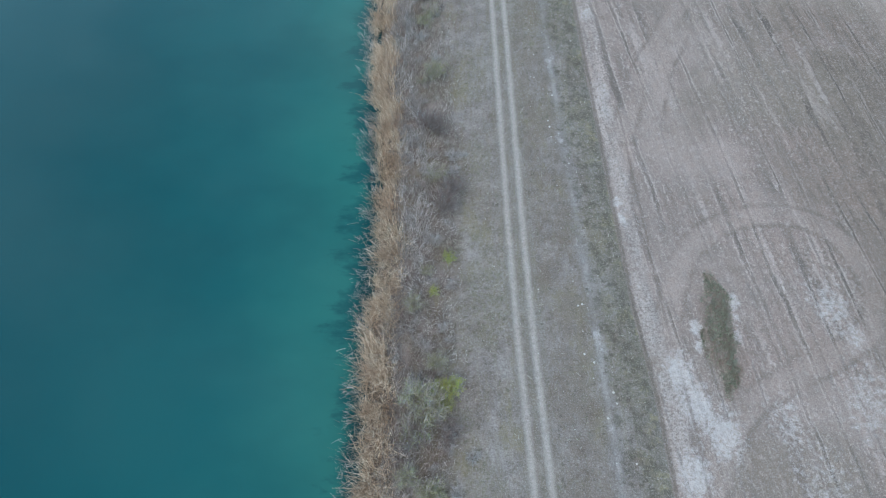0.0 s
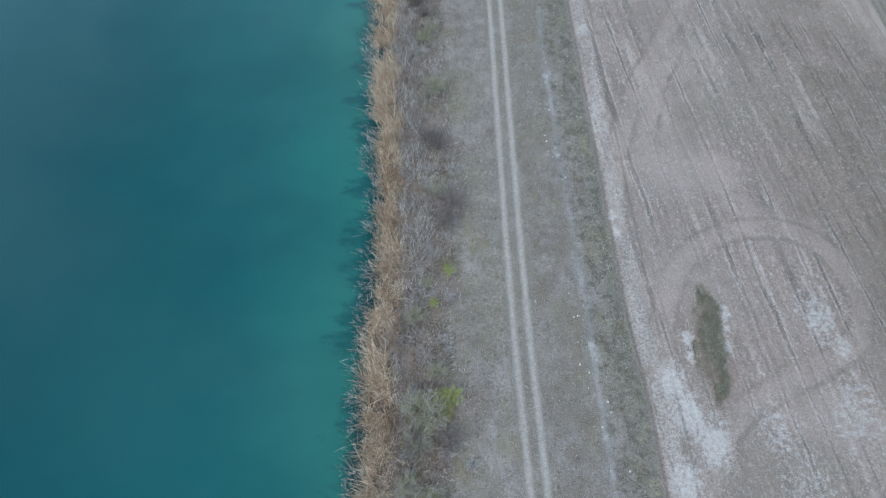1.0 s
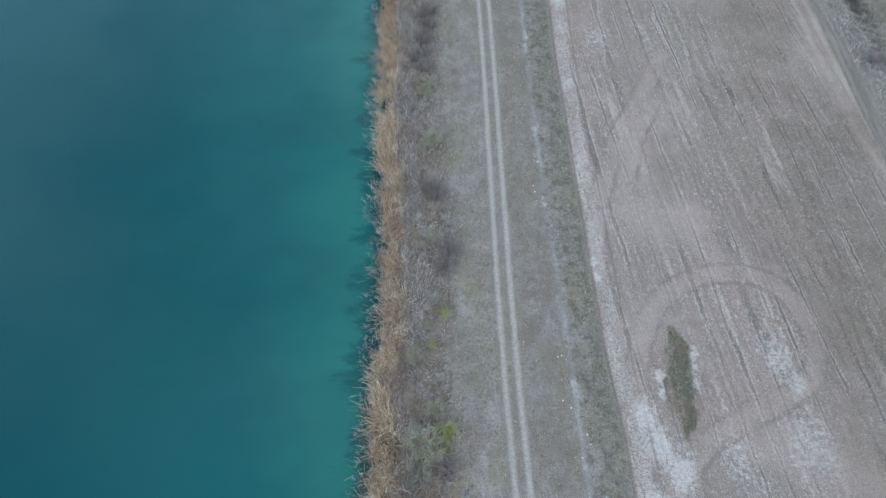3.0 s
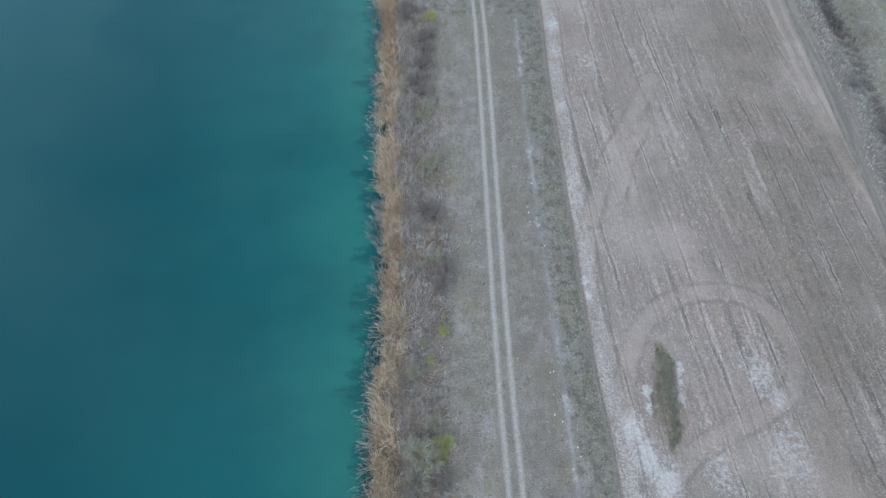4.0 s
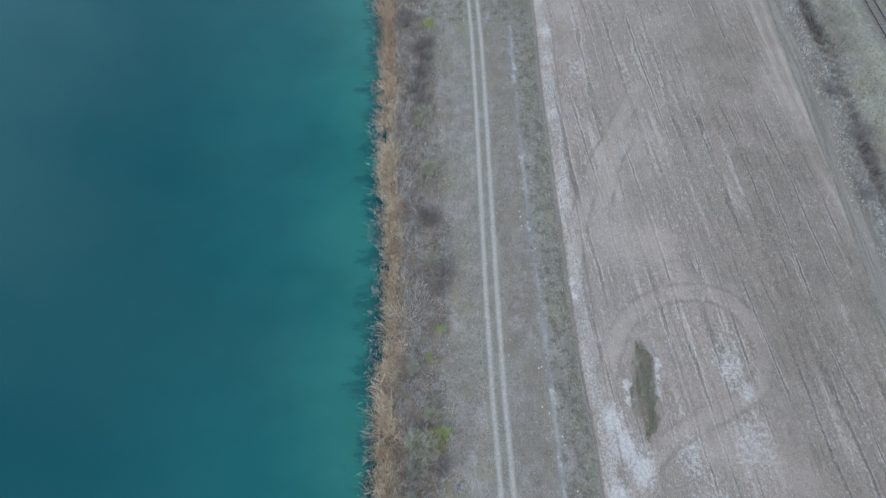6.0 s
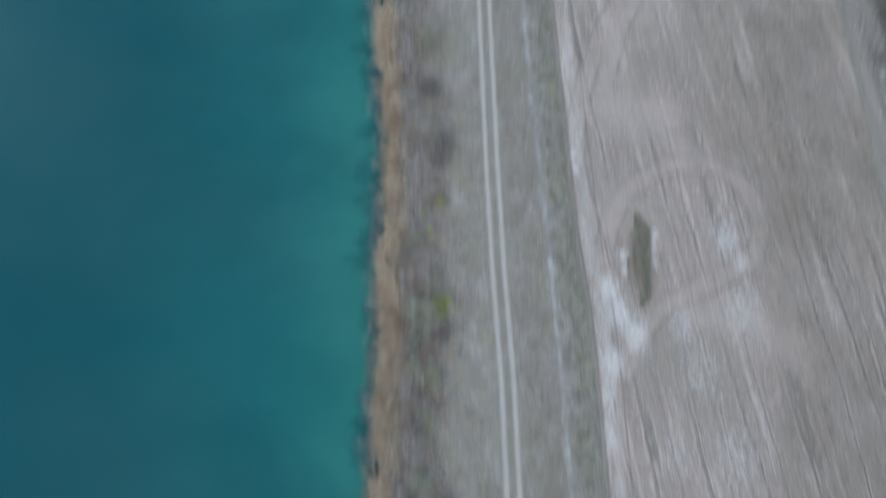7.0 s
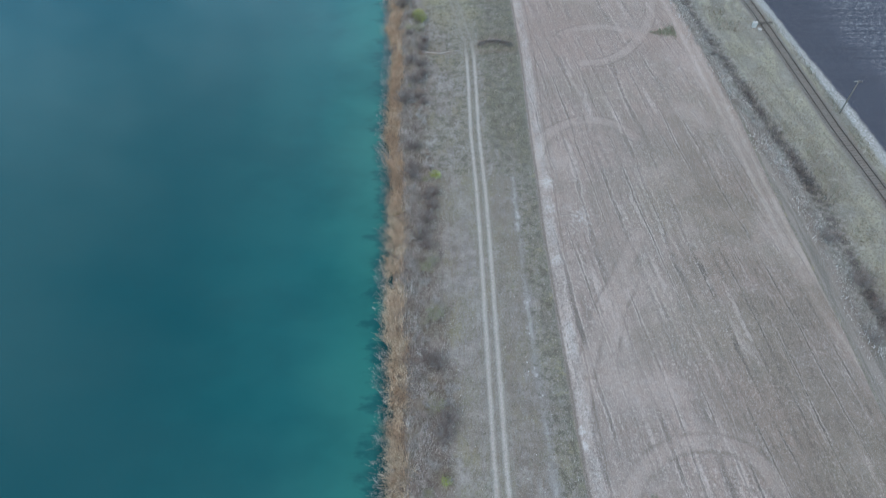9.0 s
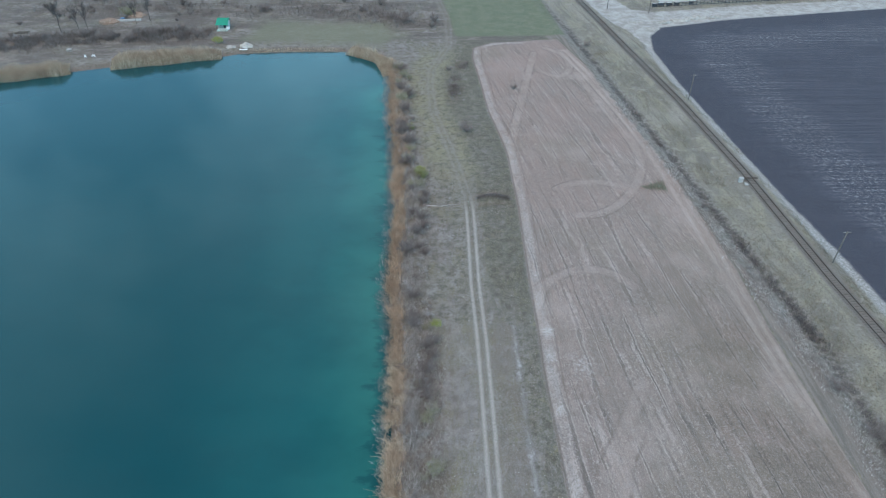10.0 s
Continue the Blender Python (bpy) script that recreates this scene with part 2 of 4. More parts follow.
def terrain_material():
    n = Nodes("earth")
    lake, track, field = n.attribute("plan_a")
    rail, plough, gravel = n.attribute("plan_b")
    strip, chalk, arc = n.attribute("plan_c")
    meadow, scrub, furrow = n.attribute("plan_d")
    ditch, lawn, weed = n.attribute("plan_e")
    broad = n.noise(0.07, 3)
    mid = n.noise(0.45, 4, 0.6)
    fine = n.noise(2.6, 5, 0.7)
    grain = n.noise(9.0, 4, 0.75)
    streak = n.noise(1.0, 4, 0.65, n.stretch(2.2, 0.22))
    # the verge: grey dry turf with olive, brown and pale patches
    rank, lush, wheel = n.attribute("plan_f")
    speck = n.noise(4.2, 5, 0.8)
    c = n.mix(n.soft(mid, 0.40, 0.60), (0.188, 0.173, 0.166), (0.252, 0.237, 0.229))
    c = n.mix(n.soft(streak, 0.50, 0.62, 0, 0.45), c, (0.196, 0.186, 0.152))
    c = n.mix(n.math("MULTIPLY", n.soft(broad, 0.43, 0.56), n.soft(fine, 0.38, 0.60, 0, 0.8)), c, (0.182, 0.179, 0.136))
    c = n.mix(n.soft(n.noise(0.21, 5, 0.65, n.stretch(1.7, 0.6)), 0.52, 0.68, 0, 0.7), c, (0.290, 0.284, 0.284))
    c = n.mix(n.soft(n.noise(0.3, 5, 0.65, n.stretch(1.5, 0.6)), 0.54, 0.66, 0, 0.65), c, (0.150, 0.128, 0.110))
    c = n.mix(n.soft(speck, 0.52, 0.64, 0, 0.6), c, (0.100, 0.096, 0.080))
    c = n.mix(n.soft(speck, 0.46, 0.34, 0, 0.5), c, (0.38, 0.37, 0.35))
    c = n.mix(n.math("MULTIPLY", n.soft(n.noise(0.17, 4, 0.65, n.stretch(1.6, 0.7)), 0.53, 0.66, 0, 0.75), n.soft(fine, 0.36, 0.58, 0.3, 1.0)), c, (0.202, 0.188, 0.128))
    c = n.mix(n.soft(n.noise(0.24, 5, 0.7, n.stretch(1.2, 0.8)), 0.56, 0.68, 0, 0.6), c, (0.125, 0.108, 0.098))
    # greener belt beside the field, rank growth farther on
    belt = n.math("MULTIPLY", n.soft(n.math("ADD", field, n.math("MULTIPLY", n.noise(0.35, 4, 0.65), 5.0)), -1.0, 1.8), n.soft(field, 0.3, 0.0))
    c = n.mix(n.math("MULTIPLY", belt, n.soft(fine, 0.38, 0.60, 0.25, 0.8)), c, (0.132, 0.126, 0.104))
    c = n.mix(n.math("MULTIPLY", belt, n.soft(n.noise(0.55, 5, 0.7), 0.53, 0.66, 0, 0.8)), c, (0.232, 0.220, 0.146))
    c = n.mix(n.math("MULTIPLY", rank, n.soft(n.noise(0.45, 5, 0.7), 0.38, 0.58, 0.15, 0.9)), c, n.mix(n.soft(fine, 0.4, 0.6), (0.078, 0.075, 0.060), (0.158, 0.154, 0.116)))
    c = n.mix(n.math("MULTIPLY", lush, n.soft(n.noise(0.2, 4, 0.6), 0.36, 0.6, 0.35, 0.9)), c, (0.228, 0.220, 0.150))
    # north: scrub land
    c = n.mix(n.math("MULTIPLY", scrub, n.soft(n.noise(0.10, 6, 0.7, n.stretch(0.6, 1.4)), 0.40, 0.58)), c, (0.126, 0.110, 0.104))
    c = n.mix(n.math("MULTIPLY", scrub, n.soft(n.noise(0.12, 5, 0.65, n.stretch(0.5, 1.6)), 0.55, 0.68, 0, 0.8)), c, (0.27, 0.245, 0.225))
    # bank by the water
    c = n.mix(n.soft(n.math("ADD", lake, n.math("MULTIPLY", mid, 1.2)), 5.0, 2.0, 0, 0.8), c, (0.150, 0.130, 0.112))
    c = n.mix(n.soft(lake, 1.0, -0.3), c, (0.06, 0.055, 0.045))
    # faint old rut with pale stony spots
    s = n.math("ABSOLUTE", n.math("ADD", strip, n.math("MULTIPLY", n.math("SUBTRACT", mid, 0.5), 0.5)))
    c = n.mix(n.math("MULTIPLY", n.soft(s, 1.1, 0.3), 0.45), c, (0.190, 0.186, 0.186))
    c = n.mix(n.math("MULTIPLY", n.soft(n.math("ADD", s, n.math("MULTIPLY", n.math("SUBTRACT", fine, 0.5), 0.5)), 0.50, 0.02), n.soft(n.noise(0.13, 3), 0.40, 0.60, 0.15, 0.7)), c, (0.315, 0.312, 0.310))
    c = n.mix(n.math("MULTIPLY", n.soft(s, 0.9, 0.2), n.soft(n.noise(0.4, 5, 0.7), 0.55, 0.66, 0, 0.8)), c, (0.42, 0.42, 0.43))
    # brown turf between the track and the old rut, olive patches either side
    mottle = n.noise(0.55, 6, 0.75, n.stretch(1.2, 0.8))
    c = n.mix(n.math("MULTIPLY", n.math("MULTIPLY", n.soft(track, 1.2, 2.2), n.soft(strip, 0.2, -1.0)), n.soft(mottle, 0.40, 0.58, 0.15, 0.7)), c, (0.168, 0.146, 0.126))
    c = n.mix(n.math("MULTIPLY", n.soft(lake, 7.0, 9.5), n.math("MULTIPLY", n.soft(field, 0.0, -0.6), n.soft(n.noise(0.33, 6, 0.72), 0.56, 0.68, 0, 0.45))), c, (0.172, 0.170, 0.104))
    c = n.mix(n.soft(n.noise(1.3, 6, 0.8), 0.54, 0.66, 0, 0.7), c, (0.088, 0.080, 0.068))
    c = n.mix(n.math("MULTIPLY", n.soft(strip, -0.5, 1.0), n.math("MULTIPLY", n.soft(field, 0.0, -0.4), n.soft(n.noise(0.7, 6, 0.75), 0.48, 0.60, 0, 0.75))), c, (0.098, 0.094, 0.076))
    # wheel ruts of the track
    a = n.math("ABSOLUTE", track)
    r = n.math("ABSOLUTE", n.math("SUBTRACT", a, 0.74))
    r = n.math("ADD", r, n.math("MULTIPLY", n.math("SUBTRACT", n.noise(1.3, 5, 0.7, n.stretch(1.6, 0.6)), 0.5), 0.34))
    c = n.mix(n.soft(a, 1.9, 1.2, 0, 0.4), c, (0.185, 0.175, 0.150))
    c = n.mix(n.math("MULTIPLY", n.soft(r, 0.54, 0.02), n.soft(weed, 0.25, 1.0, 0.13, 0.78)), c, n.mix(n.soft(fine, 0.35, 0.65), (0.325, 0.310, 0.295), (0.420, 0.405, 0.39)))
    # harrowed field
    f = n.math("ADD", field, n.math("MULTIPLY", n.math("SUBTRACT", fine, 0.5), 0.5))
    vec = n.t.nodes.new("ShaderNodeCombineXYZ")
    n.put(vec.inputs[0], furrow)
    ysep = n.t.nodes.new("ShaderNodeSeparateXYZ")
    n.put(ysep.inputs[0], n.pos)
    n.put(vec.inputs[1], n.math("MULTIPLY", ysep.outputs[1], 0.06))
    warp = n.t.nodes.new("ShaderNodeVectorMath")
    warp.operation = "ADD"
    n.put(warp.inputs[0], vec.outputs[0])
    wob = n.t.nodes.new("ShaderNodeCombineXYZ")
    n.put(wob.inputs[0], n.math("MULTIPLY", n.math("SUBTRACT", n.noise(0.5, 4, 0.7), 0.5), 1.1))
    n.put(warp.inputs[1], wob.outputs[0])
    lines = n.noise(0.62, 4, 0.65, warp.outputs[0])
    lines2 = n.noise(2.3, 3, 0.65, warp.outputs[0])
    clod = n.noise(3.6, 6, 0.8)
    # furrows at uneven spacing: the phase drifts across the field and wavers along it
    drift = n.math("MULTIPLY", n.noise(0.17, 3, 0.6, vec.outputs[0]), 9.0)
    waver = n.math("MULTIPLY", n.math("SUBTRACT", n.noise(0.22, 6, 0.75), 0.5), 1.1)
    phase = n.math("ADD", furrow, n.math("ADD", drift, waver))
    wave = n.math("SINE", n.math("MULTIPLY", phase, 4.6))
    wave2 = n.math("SINE", n.math("MULTIPLY", phase, 2.05))
    torn = n.noise(0.12, 6, 0.75, n.stretch(1.4, 0.5))
    soil = n.mix(n.soft(broad, 0.40, 0.60), (0.272, 0.226, 0.206), (0.234, 0.205, 0.190))
    soil = n.mix(n.soft(n.noise(0.035, 3), 0.48, 0.62, 0, 0.8), soil, (0.225, 0.200, 0.168))
    soil = n.mix(n.soft(lines, 0.52, 0.66, 0, 0.7), soil, (0.215, 0.190, 0.176))
    soil = n.mix(n.soft(lines, 0.45, 0.34, 0, 0.6), soil, (0.43, 0.388, 0.37))
    soil = n.mix(n.math("MULTIPLY", n.soft(wave, 0.45, 1.0), n.soft(n.noise(0.16, 6, 0.75), 0.38, 0.60, 0.12, 0.72)), soil, (0.158, 0.136, 0.126))
    soil = n.mix(n.math("MULTIPLY", n.soft(wave2, 0.84, 1.0), n.soft(torn, 0.38, 0.56, 0.12, 0.85)), soil, (0.115, 0.105, 0.098))
    soil = n.mix(n.soft(lines2, 0.54, 0.66, 0, 0.5), soil, (0.200, 0.180, 0.170))
    soil = n.mix(n.soft(n.noise(0.9, 5, 0.75), 0.5, 0.60, 0, 0.6), soil, (0.195, 0.172, 0.155))
    soil = n.mix(n.soft(clod, 0.52, 0.63, 0, 0.6), soil, (0.170, 0.150, 0.140))
    soil = n.mix(n.soft(n.noise(1.5, 6, 0.8, n.stretch(1.3, 0.7)), 0.46, 0.36, 0, 0.6), soil, (0.45, 0.41, 0.39))
    soil = n.mix(n.soft(clod, 0.46, 0.35, 0, 0.6), soil, (0.52, 0.475, 0.455))
    soil = n.mix(n.soft(n.noise(0.055, 4, 0.6), 0.50, 0.66, 0, 0.5), soil, (0.365, 0.315, 0.295))
    soil = n.mix(n.soft(n.noise(0.085, 4, 0.6, n.stretch(1.5, 0.6)), 0.50, 0.64, 0, 0.45), soil, (0.205, 0.178, 0.158))
    # pale torn ridges beside the deeper furrows
    soil = n.mix(n.math("MULTIPLY", n.soft(wave2, 0.45, 0.75), n.math("MULTIPLY", n.soft(wave2, 0.96, 0.82), n.math("MULTIPLY", n.soft(torn, 0.46, 0.6), n.soft(clod, 0.58, 0.42, 0.1, 0.7)))), soil, (0.46, 0.425, 0.405))
    # redder earth towards the far end
    soil = n.mix(n.math("MULTIPLY", n.soft(ysep.outputs[1], 95, 170, 0, 0.5), n.soft(n.noise(0.04, 4, 0.6), 0.36, 0.6, 0.3, 1.0)), soil, (0.285, 0.215, 0.195))
    # two wheel ruts driven along the far side of the field
    rut = n.math("ABSOLUTE", n.math("SUBTRACT", n.math("ADD", wheel, n.math("MULTIPLY", n.math("SUBTRACT", mid, 0.5), 0.5)), 0.9))
    soil = n.mix(n.soft(wheel, 2.8, 1.0, 0, 0.4), soil, (0.315, 0.268, 0.245))
    soil = n.mix(n.math("MULTIPLY", n.soft(rut, 0.70, 0.05), n.soft(torn, 0.36, 0.6, 0.05, 0.55)), soil, (0.42, 0.38, 0.355))
    # wheel paths of the turning tractor
    on = n.soft(n.math("ADD", arc, n.math("MULTIPLY", n.noise(0.6, 4, 0.7), 1.2)), 2.2, 1.0)
    soil = n.mix(n.math("MULTIPLY", on, n.soft(n.noise(0.3, 4, 0.7), 0.35, 0.6, 0.12, 0.52)), soil, n.mix(n.soft(speck, 0.42, 0.58), (0.385, 0.338, 0.315), (0.315, 0.265, 0.242)))
    edge = n.math("ABSOLUTE", n.math("SUBTRACT", n.math("ADD", arc, n.math("MULTIPLY", mid, 0.5)), 1.5))
    soil = n.mix(n.math("MULTIPLY", n.soft(edge, 0.40, 0.05), n.soft(n.noise(0.2, 4, 0.65), 0.42, 0.60, 0.05, 0.5)), soil, (0.150, 0.130, 0.118))
    # chalky salt stains
    k = n.math("ADD", chalk, n.math("MULTIPLY", n.math("SUBTRACT", n.noise(1.6, 6, 0.85), 0.5), 2.3))
    soil = n.mix(n.soft(k, 0.42, 0.9, 0, 0.8), soil, n.mix(n.soft(fine, 0.3, 0.7), (0.39, 0.385, 0.39), (0.55, 0.545, 0.55)))
    soil = n.mix(n.soft(n.math("ABSOLUTE", n.math("SUBTRACT", f, 0.35)), 0.32, 0.08, 0, n.soft(track, 28, 22, 0, 0.7)), soil, (0.125, 0.112, 0.100))
    pale = n.math("MULTIPLY", n.soft(n.math("ABSOLUTE", n.math("SUBTRACT", f, 1.5)), 1.3, 0.4), n.math("MULTIPLY", n.soft(track, 28, 22), n.math("MULTIPLY", n.soft(clod, 0.60, 0.44, 0.1, 1.0), n.soft(n.noise(0.2, 5, 0.65), 0.38, 0.62, 0.18, 0.62))))
    soil = n.mix(pale, soil, (0.46, 0.445, 0.44))
    dark = n.math("MULTIPLY", n.soft(n.math("ABSOLUTE", n.math("SUBTRACT", f, n.math("ADD", 2.9, n.math("MULTIPLY", mid, 0.3)))), 0.22, 0.05), n.math("MULTIPLY", n.soft(track, 28, 22), n.soft(n.noise(0.1, 2), 0.35, 0.55, 0.1, 0.6)))
    soil = n.mix(dark, soil, (0.150, 0.130, 0.118))
    # darker, duller soil towards the near east side
    dulled = n.math("MULTIPLY", n.soft(track, 24, 40), n.math("MULTIPLY", n.soft(ysep.outputs[1], 130, 80), n.soft(n.noise(0.08, 5, 0.65), 0.36, 0.60, 0.35, 1.0)))
    soil = n.mix(dulled, soil, (0.74, 0.73, 0.69), "MULTIPLY")
    soil = n.mix(1.0, soil, (1.055, 1.0, 0.98), "MULTIPLY")
    c = n.mix(1.0, c, (1.035, 1.0, 0.985), "MULTIPLY")
    c = n.mix(n.soft(f, 0.0, 0.25), c, soil)
    # between the field and the railway: bare lane, weedy ditch, yellow grass
    east = n.math("MULTIPLY", n.soft(field, 0.0, -0.5), n.soft(n.math("ADD", ditch, n.math("MULTIPLY", mid, 1.5)), -9.0, -7.5))
    lane_v = n.t.nodes.new("ShaderNodeCombineXYZ")
    n.put(lane_v.inputs[0], ditch)
    n.put(lane_v.inputs[1], n.math("MULTIPLY", ysep.outputs[1], 0.05))
    lane = n.mix(n.soft(n.noise(1.1, 4, 0.65, lane_v.outputs[0]), 0.42, 0.60), (0.232, 0.202, 0.182), (0.158, 0.142, 0.128))
    c = n.mix(east, c, lane)
    e2 = n.math("ADD", ditch, n.math("MULTIPLY", n.math("SUBTRACT", mid, 0.5), 2.5))
    c = n.mix(n.soft(n.math("ADD", ditch, n.math("MULTIPLY", n.math("SUBTRACT", n.noise(0.3, 5, 0.7), 0.5), 6.0)), -4.0, -2.6), c, n.mix(n.soft(n.noise(1.2, 5, 0.75), 0.40, 0.60), (0.262, 0.250, 0.232), (0.148, 0.140, 0.122)))
    c = n.mix(n.math("MULTIPLY", n.soft(n.math("ABSOLUTE", e2), 1.6, 0.3), n.soft(n.noise(0.6, 5, 0.7), 0.36, 0.58, 0.1, 0.85)), c, (0.085, 0.078, 0.078))
    grass = n.mix(n.soft(n.noise(0.18, 6, 0.7, n.stretch(1.3, 0.6)), 0.40, 0.60), (0.268, 0.252, 0.198), (0.185, 0.172, 0.152))
    grass = n.mix(n.soft(n.noise(0.09, 4, 0.6, n.stretch(1.3, 0.6)), 0.5, 0.64, 0, 0.8), grass, (0.29, 0.272, 0.235))
    grass = n.mix(n.soft(fine, 0.50, 0.62, 0, 0.75), grass, (0.120, 0.112, 0.090))
    grass = n.mix(n.soft(n.noise(0.55, 5, 0.7, lane_v.outputs[0]), 0.52, 0.64, 0, 0.7), grass, (0.145, 0.134, 0.115))
    grass = n.mix(n.soft(n.noise(0.4, 5, 0.75), 0.55, 0.64, 0, 0.6), grass, (0.32, 0.305, 0.275))
    c = n.mix(n.soft(e2, 1.2, 2.4), c, grass)
    ra = n.math("ABSOLUTE", rail)
    c = n.mix(n.soft(n.math("ADD", ra, n.math("MULTIPLY", fine, 0.9)), 2.5, 1.7), c, n.mix(n.soft(grain, 0.35, 0.65), (0.150, 0.140, 0.130), (0.225, 0.212, 0.198)))
    # pale lane, gravel road and the ploughed land behind the railway
    p = n.math("ADD", plough, n.math("MULTIPLY", n.math("SUBTRACT", mid, 0.5), 1.2))
    c = n.mix(n.soft(p, -2.8, -1.5), c, n.mix(n.soft(fine, 0.3, 0.62), (0.46, 0.46, 0.465), (0.24, 0.235, 0.225)))
    g = n.math("ADD", gravel, n.math("MULTIPLY", n.math("SUBTRACT", n.noise(0.35, 5, 0.7), 0.5), 3.0))
    c = n.mix(n.soft(g, -0.6, 0.5), c, n.mix(n.soft(n.noise(0.25, 6, 0.7), 0.36, 0.64), (0.44, 0.43, 0.42), (0.30, 0.285, 0.27)))
    rows = n.noise(1.0, 4, 0.65, n.stretch(0.035, 1.5, 1.0, radians(-7)))
    earth = n.mix(n.math("MULTIPLY", n.soft(rows, 0.42, 0.62), n.soft(plough, 5, 14, 0.25, 1)), (0.043, 0.047, 0.068), (0.066, 0.071, 0.098))
    band = n.math("ADD", plough, n.math("MULTIPLY", n.math("SUBTRACT", n.noise(0.06, 4, 0.6), 0.5), 20.0))
    dry = n.math("MULTIPLY", n.math("MULTIPLY", n.soft(band, 9, 16), n.soft(band, 33, 22)), n.soft(rows, 0.38, 0.62, 0.25, 1.0))
    dry = n.math("MULTIPLY", dry, n.soft(n.noise(1.1, 6, 0.85), 0.50, 0.60))
    earth = n.mix(n.math("MULTIPLY", dry, 0.6), earth, (0.36, 0.365, 0.39))
    c = n.mix(n.soft(p, -0.5, 0.5), c, earth)
    # meadow and lawn
    green = n.mix(n.soft(n.noise(0.25, 6, 0.7), 0.35, 0.65), (0.122, 0.146, 0.096), (0.164, 0.178, 0.124))
    m = n.math("ADD", meadow, n.math("MULTIPLY", n.math("SUBTRACT", mid, 0.5), 1.5))
    c = n.mix(n.soft(m, -0.6, 1.2), c, green)
    turf = n.mix(n.soft(fine, 0.3, 0.7), (0.150, 0.168, 0.105), (0.205, 0.200, 0.145))
    lw = n.math("ADD", lawn, n.math("MULTIPLY", n.math("SUBTRACT", n.noise(0.2, 4), 0.5), 10.0))
    c = n.mix(n.soft(lw, -2.0, 5.0, 0, 0.7), c, turf)
    c = n.mix(n.soft(grain, 0.50, 0.64, 0.0, 0.35), c, (0.10, 0.095, 0.09))
    c = n.mix(n.soft(grain, 0.48, 0.36, 0.0, 0.30), c, (0.46, 0.45, 0.445))
    h = n.math("ADD", n.math("MULTIPLY", fine, 0.7), n.math("ADD", n.math("MULTIPLY", grain, 0.35), n.math("MULTIPLY", n.math("MULTIPLY", lines2, n.soft(field, 0, 1)), 0.8)))
    n.bump(h, 0.9, 0.16)
    return n.done(c, 0.95, 0, 0.15)


def water_material():
    n = Nodes("lake_water")
    rim, off, z_ = n.attribute("plan_a")
    deep = n.math("MULTIPLY", off, -1.0)
    side = n.math("MULTIPLY", rim, -1.0)
    wob = n.math("ADD", deep, n.math("MULTIPLY", n.math("SUBTRACT", n.noise(0.11, 4, 0.6, n.stretch(0.8, 1.1)), 0.5), 9.0))
    c = n.mix(n.soft(wob, -1.0, 16.0), (0.0185, 0.1360, 0.1240), (0.0070, 0.0880, 0.0960))
    c = n.mix(n.soft(wob, 9.0, 58.0), c, (0.0036, 0.0610, 0.0740))
    c = n.mix(n.soft(n.noise(0.045, 4, 0.6, n.stretch(0.9, 1.2)), 0.40, 0.65, 0, 0.40), c, (0.0020, 0.0540, 0.0660))
    # dark weed beds along the bank
    ragged = n.math("ADD", deep, n.math("MULTIPLY", n.math("SUBTRACT", n.noise(0.34, 5, 0.65, n.stretch(0.5, 1.1)), 0.5), 15.0))
    c = n.mix(n.soft(ragged, 3.2, 0.4, 0, 0.7), c, (0.0045, 0.0560, 0.0680))
    # the reeds' dark reflection at the waterline, painted into the water colour
    c = n.mix(n.soft(n.math("ADD", side, n.math("MULTIPLY", n.noise(0.9, 4, 0.7), 1.6)), 2.2, 0.8, 0, 0.7), c, (0.007, 0.040, 0.050))
    n.bump(n.math("ADD", n.noise(1.3, 3), n.math("MULTIPLY", n.noise(5.0, 2), 0.25)), 0.05, 0.04)
    n.bsdf.inputs["IOR"].default_value = 1.33
    return n.done(c, 0.035, 0, 0.5)


def blade_material(name, dark, mid, light, patch=None):
    n = Nodes(name)
    k = n.island()
    c = n.mix(n.soft(k, 0.0, 0.5), dark, mid)
    c = n.mix(n.soft(k, 0.45, 1.0), c, light)
    c = n.mix(n.soft(n.noise(0.35, 3), 0.4, 0.68, 0, 0.65), c, patch or dark)
    return n.done(c, 0.75, 0, 0.25)


def plain_material(name, a, b, scale=3.0, rough=0.8, metal=0.0, bump=0.0, spread=0.15):
    n = Nodes(name)
    c = n.mix(n.soft(n.noise(scale, 5, 0.65), 0.3, 0.7), a, b)
    c = n.mix(n.math("MULTIPLY", n.random(), spread), c, tuple(v * 0.4 for v in a))
    if bump:
        n.bump(n.noise(scale * 3, 4), bump, 0.03)
    return n.done(c, rough, metal, 0.35)


EARTH = terrain_material()
WATER = water_material()
REED = blade_material("dry_reed", (0.165, 0.115, 0.082), (0.53, 0.395, 0.285), (0.88, 0.76, 0.61), (0.36, 0.25, 0.18))
REED_RUST = blade_material("rust_reed", (0.170, 0.105, 0.072), (0.42, 0.285, 0.195), (0.70, 0.55, 0.42), (0.36, 0.25, 0.18))
REED_GREY = blade_material("old_reed", (0.150, 0.132, 0.125), (0.37, 0.340, 0.330), (0.66, 0.63, 0.62), (0.25, 0.225, 0.215))
BANK = blade_material("bank_weeds", (0.150, 0.130, 0.122), (0.350, 0.320, 0.305), (0.62, 0.59, 0.575), (0.26, 0.245, 0.195))
TUFT = blade_material("dry_grass", (0.145, 0.140, 0.105), (0.230, 0.220, 0.182), (0.37, 0.355, 0.315), (0.160, 0.160, 0.106))
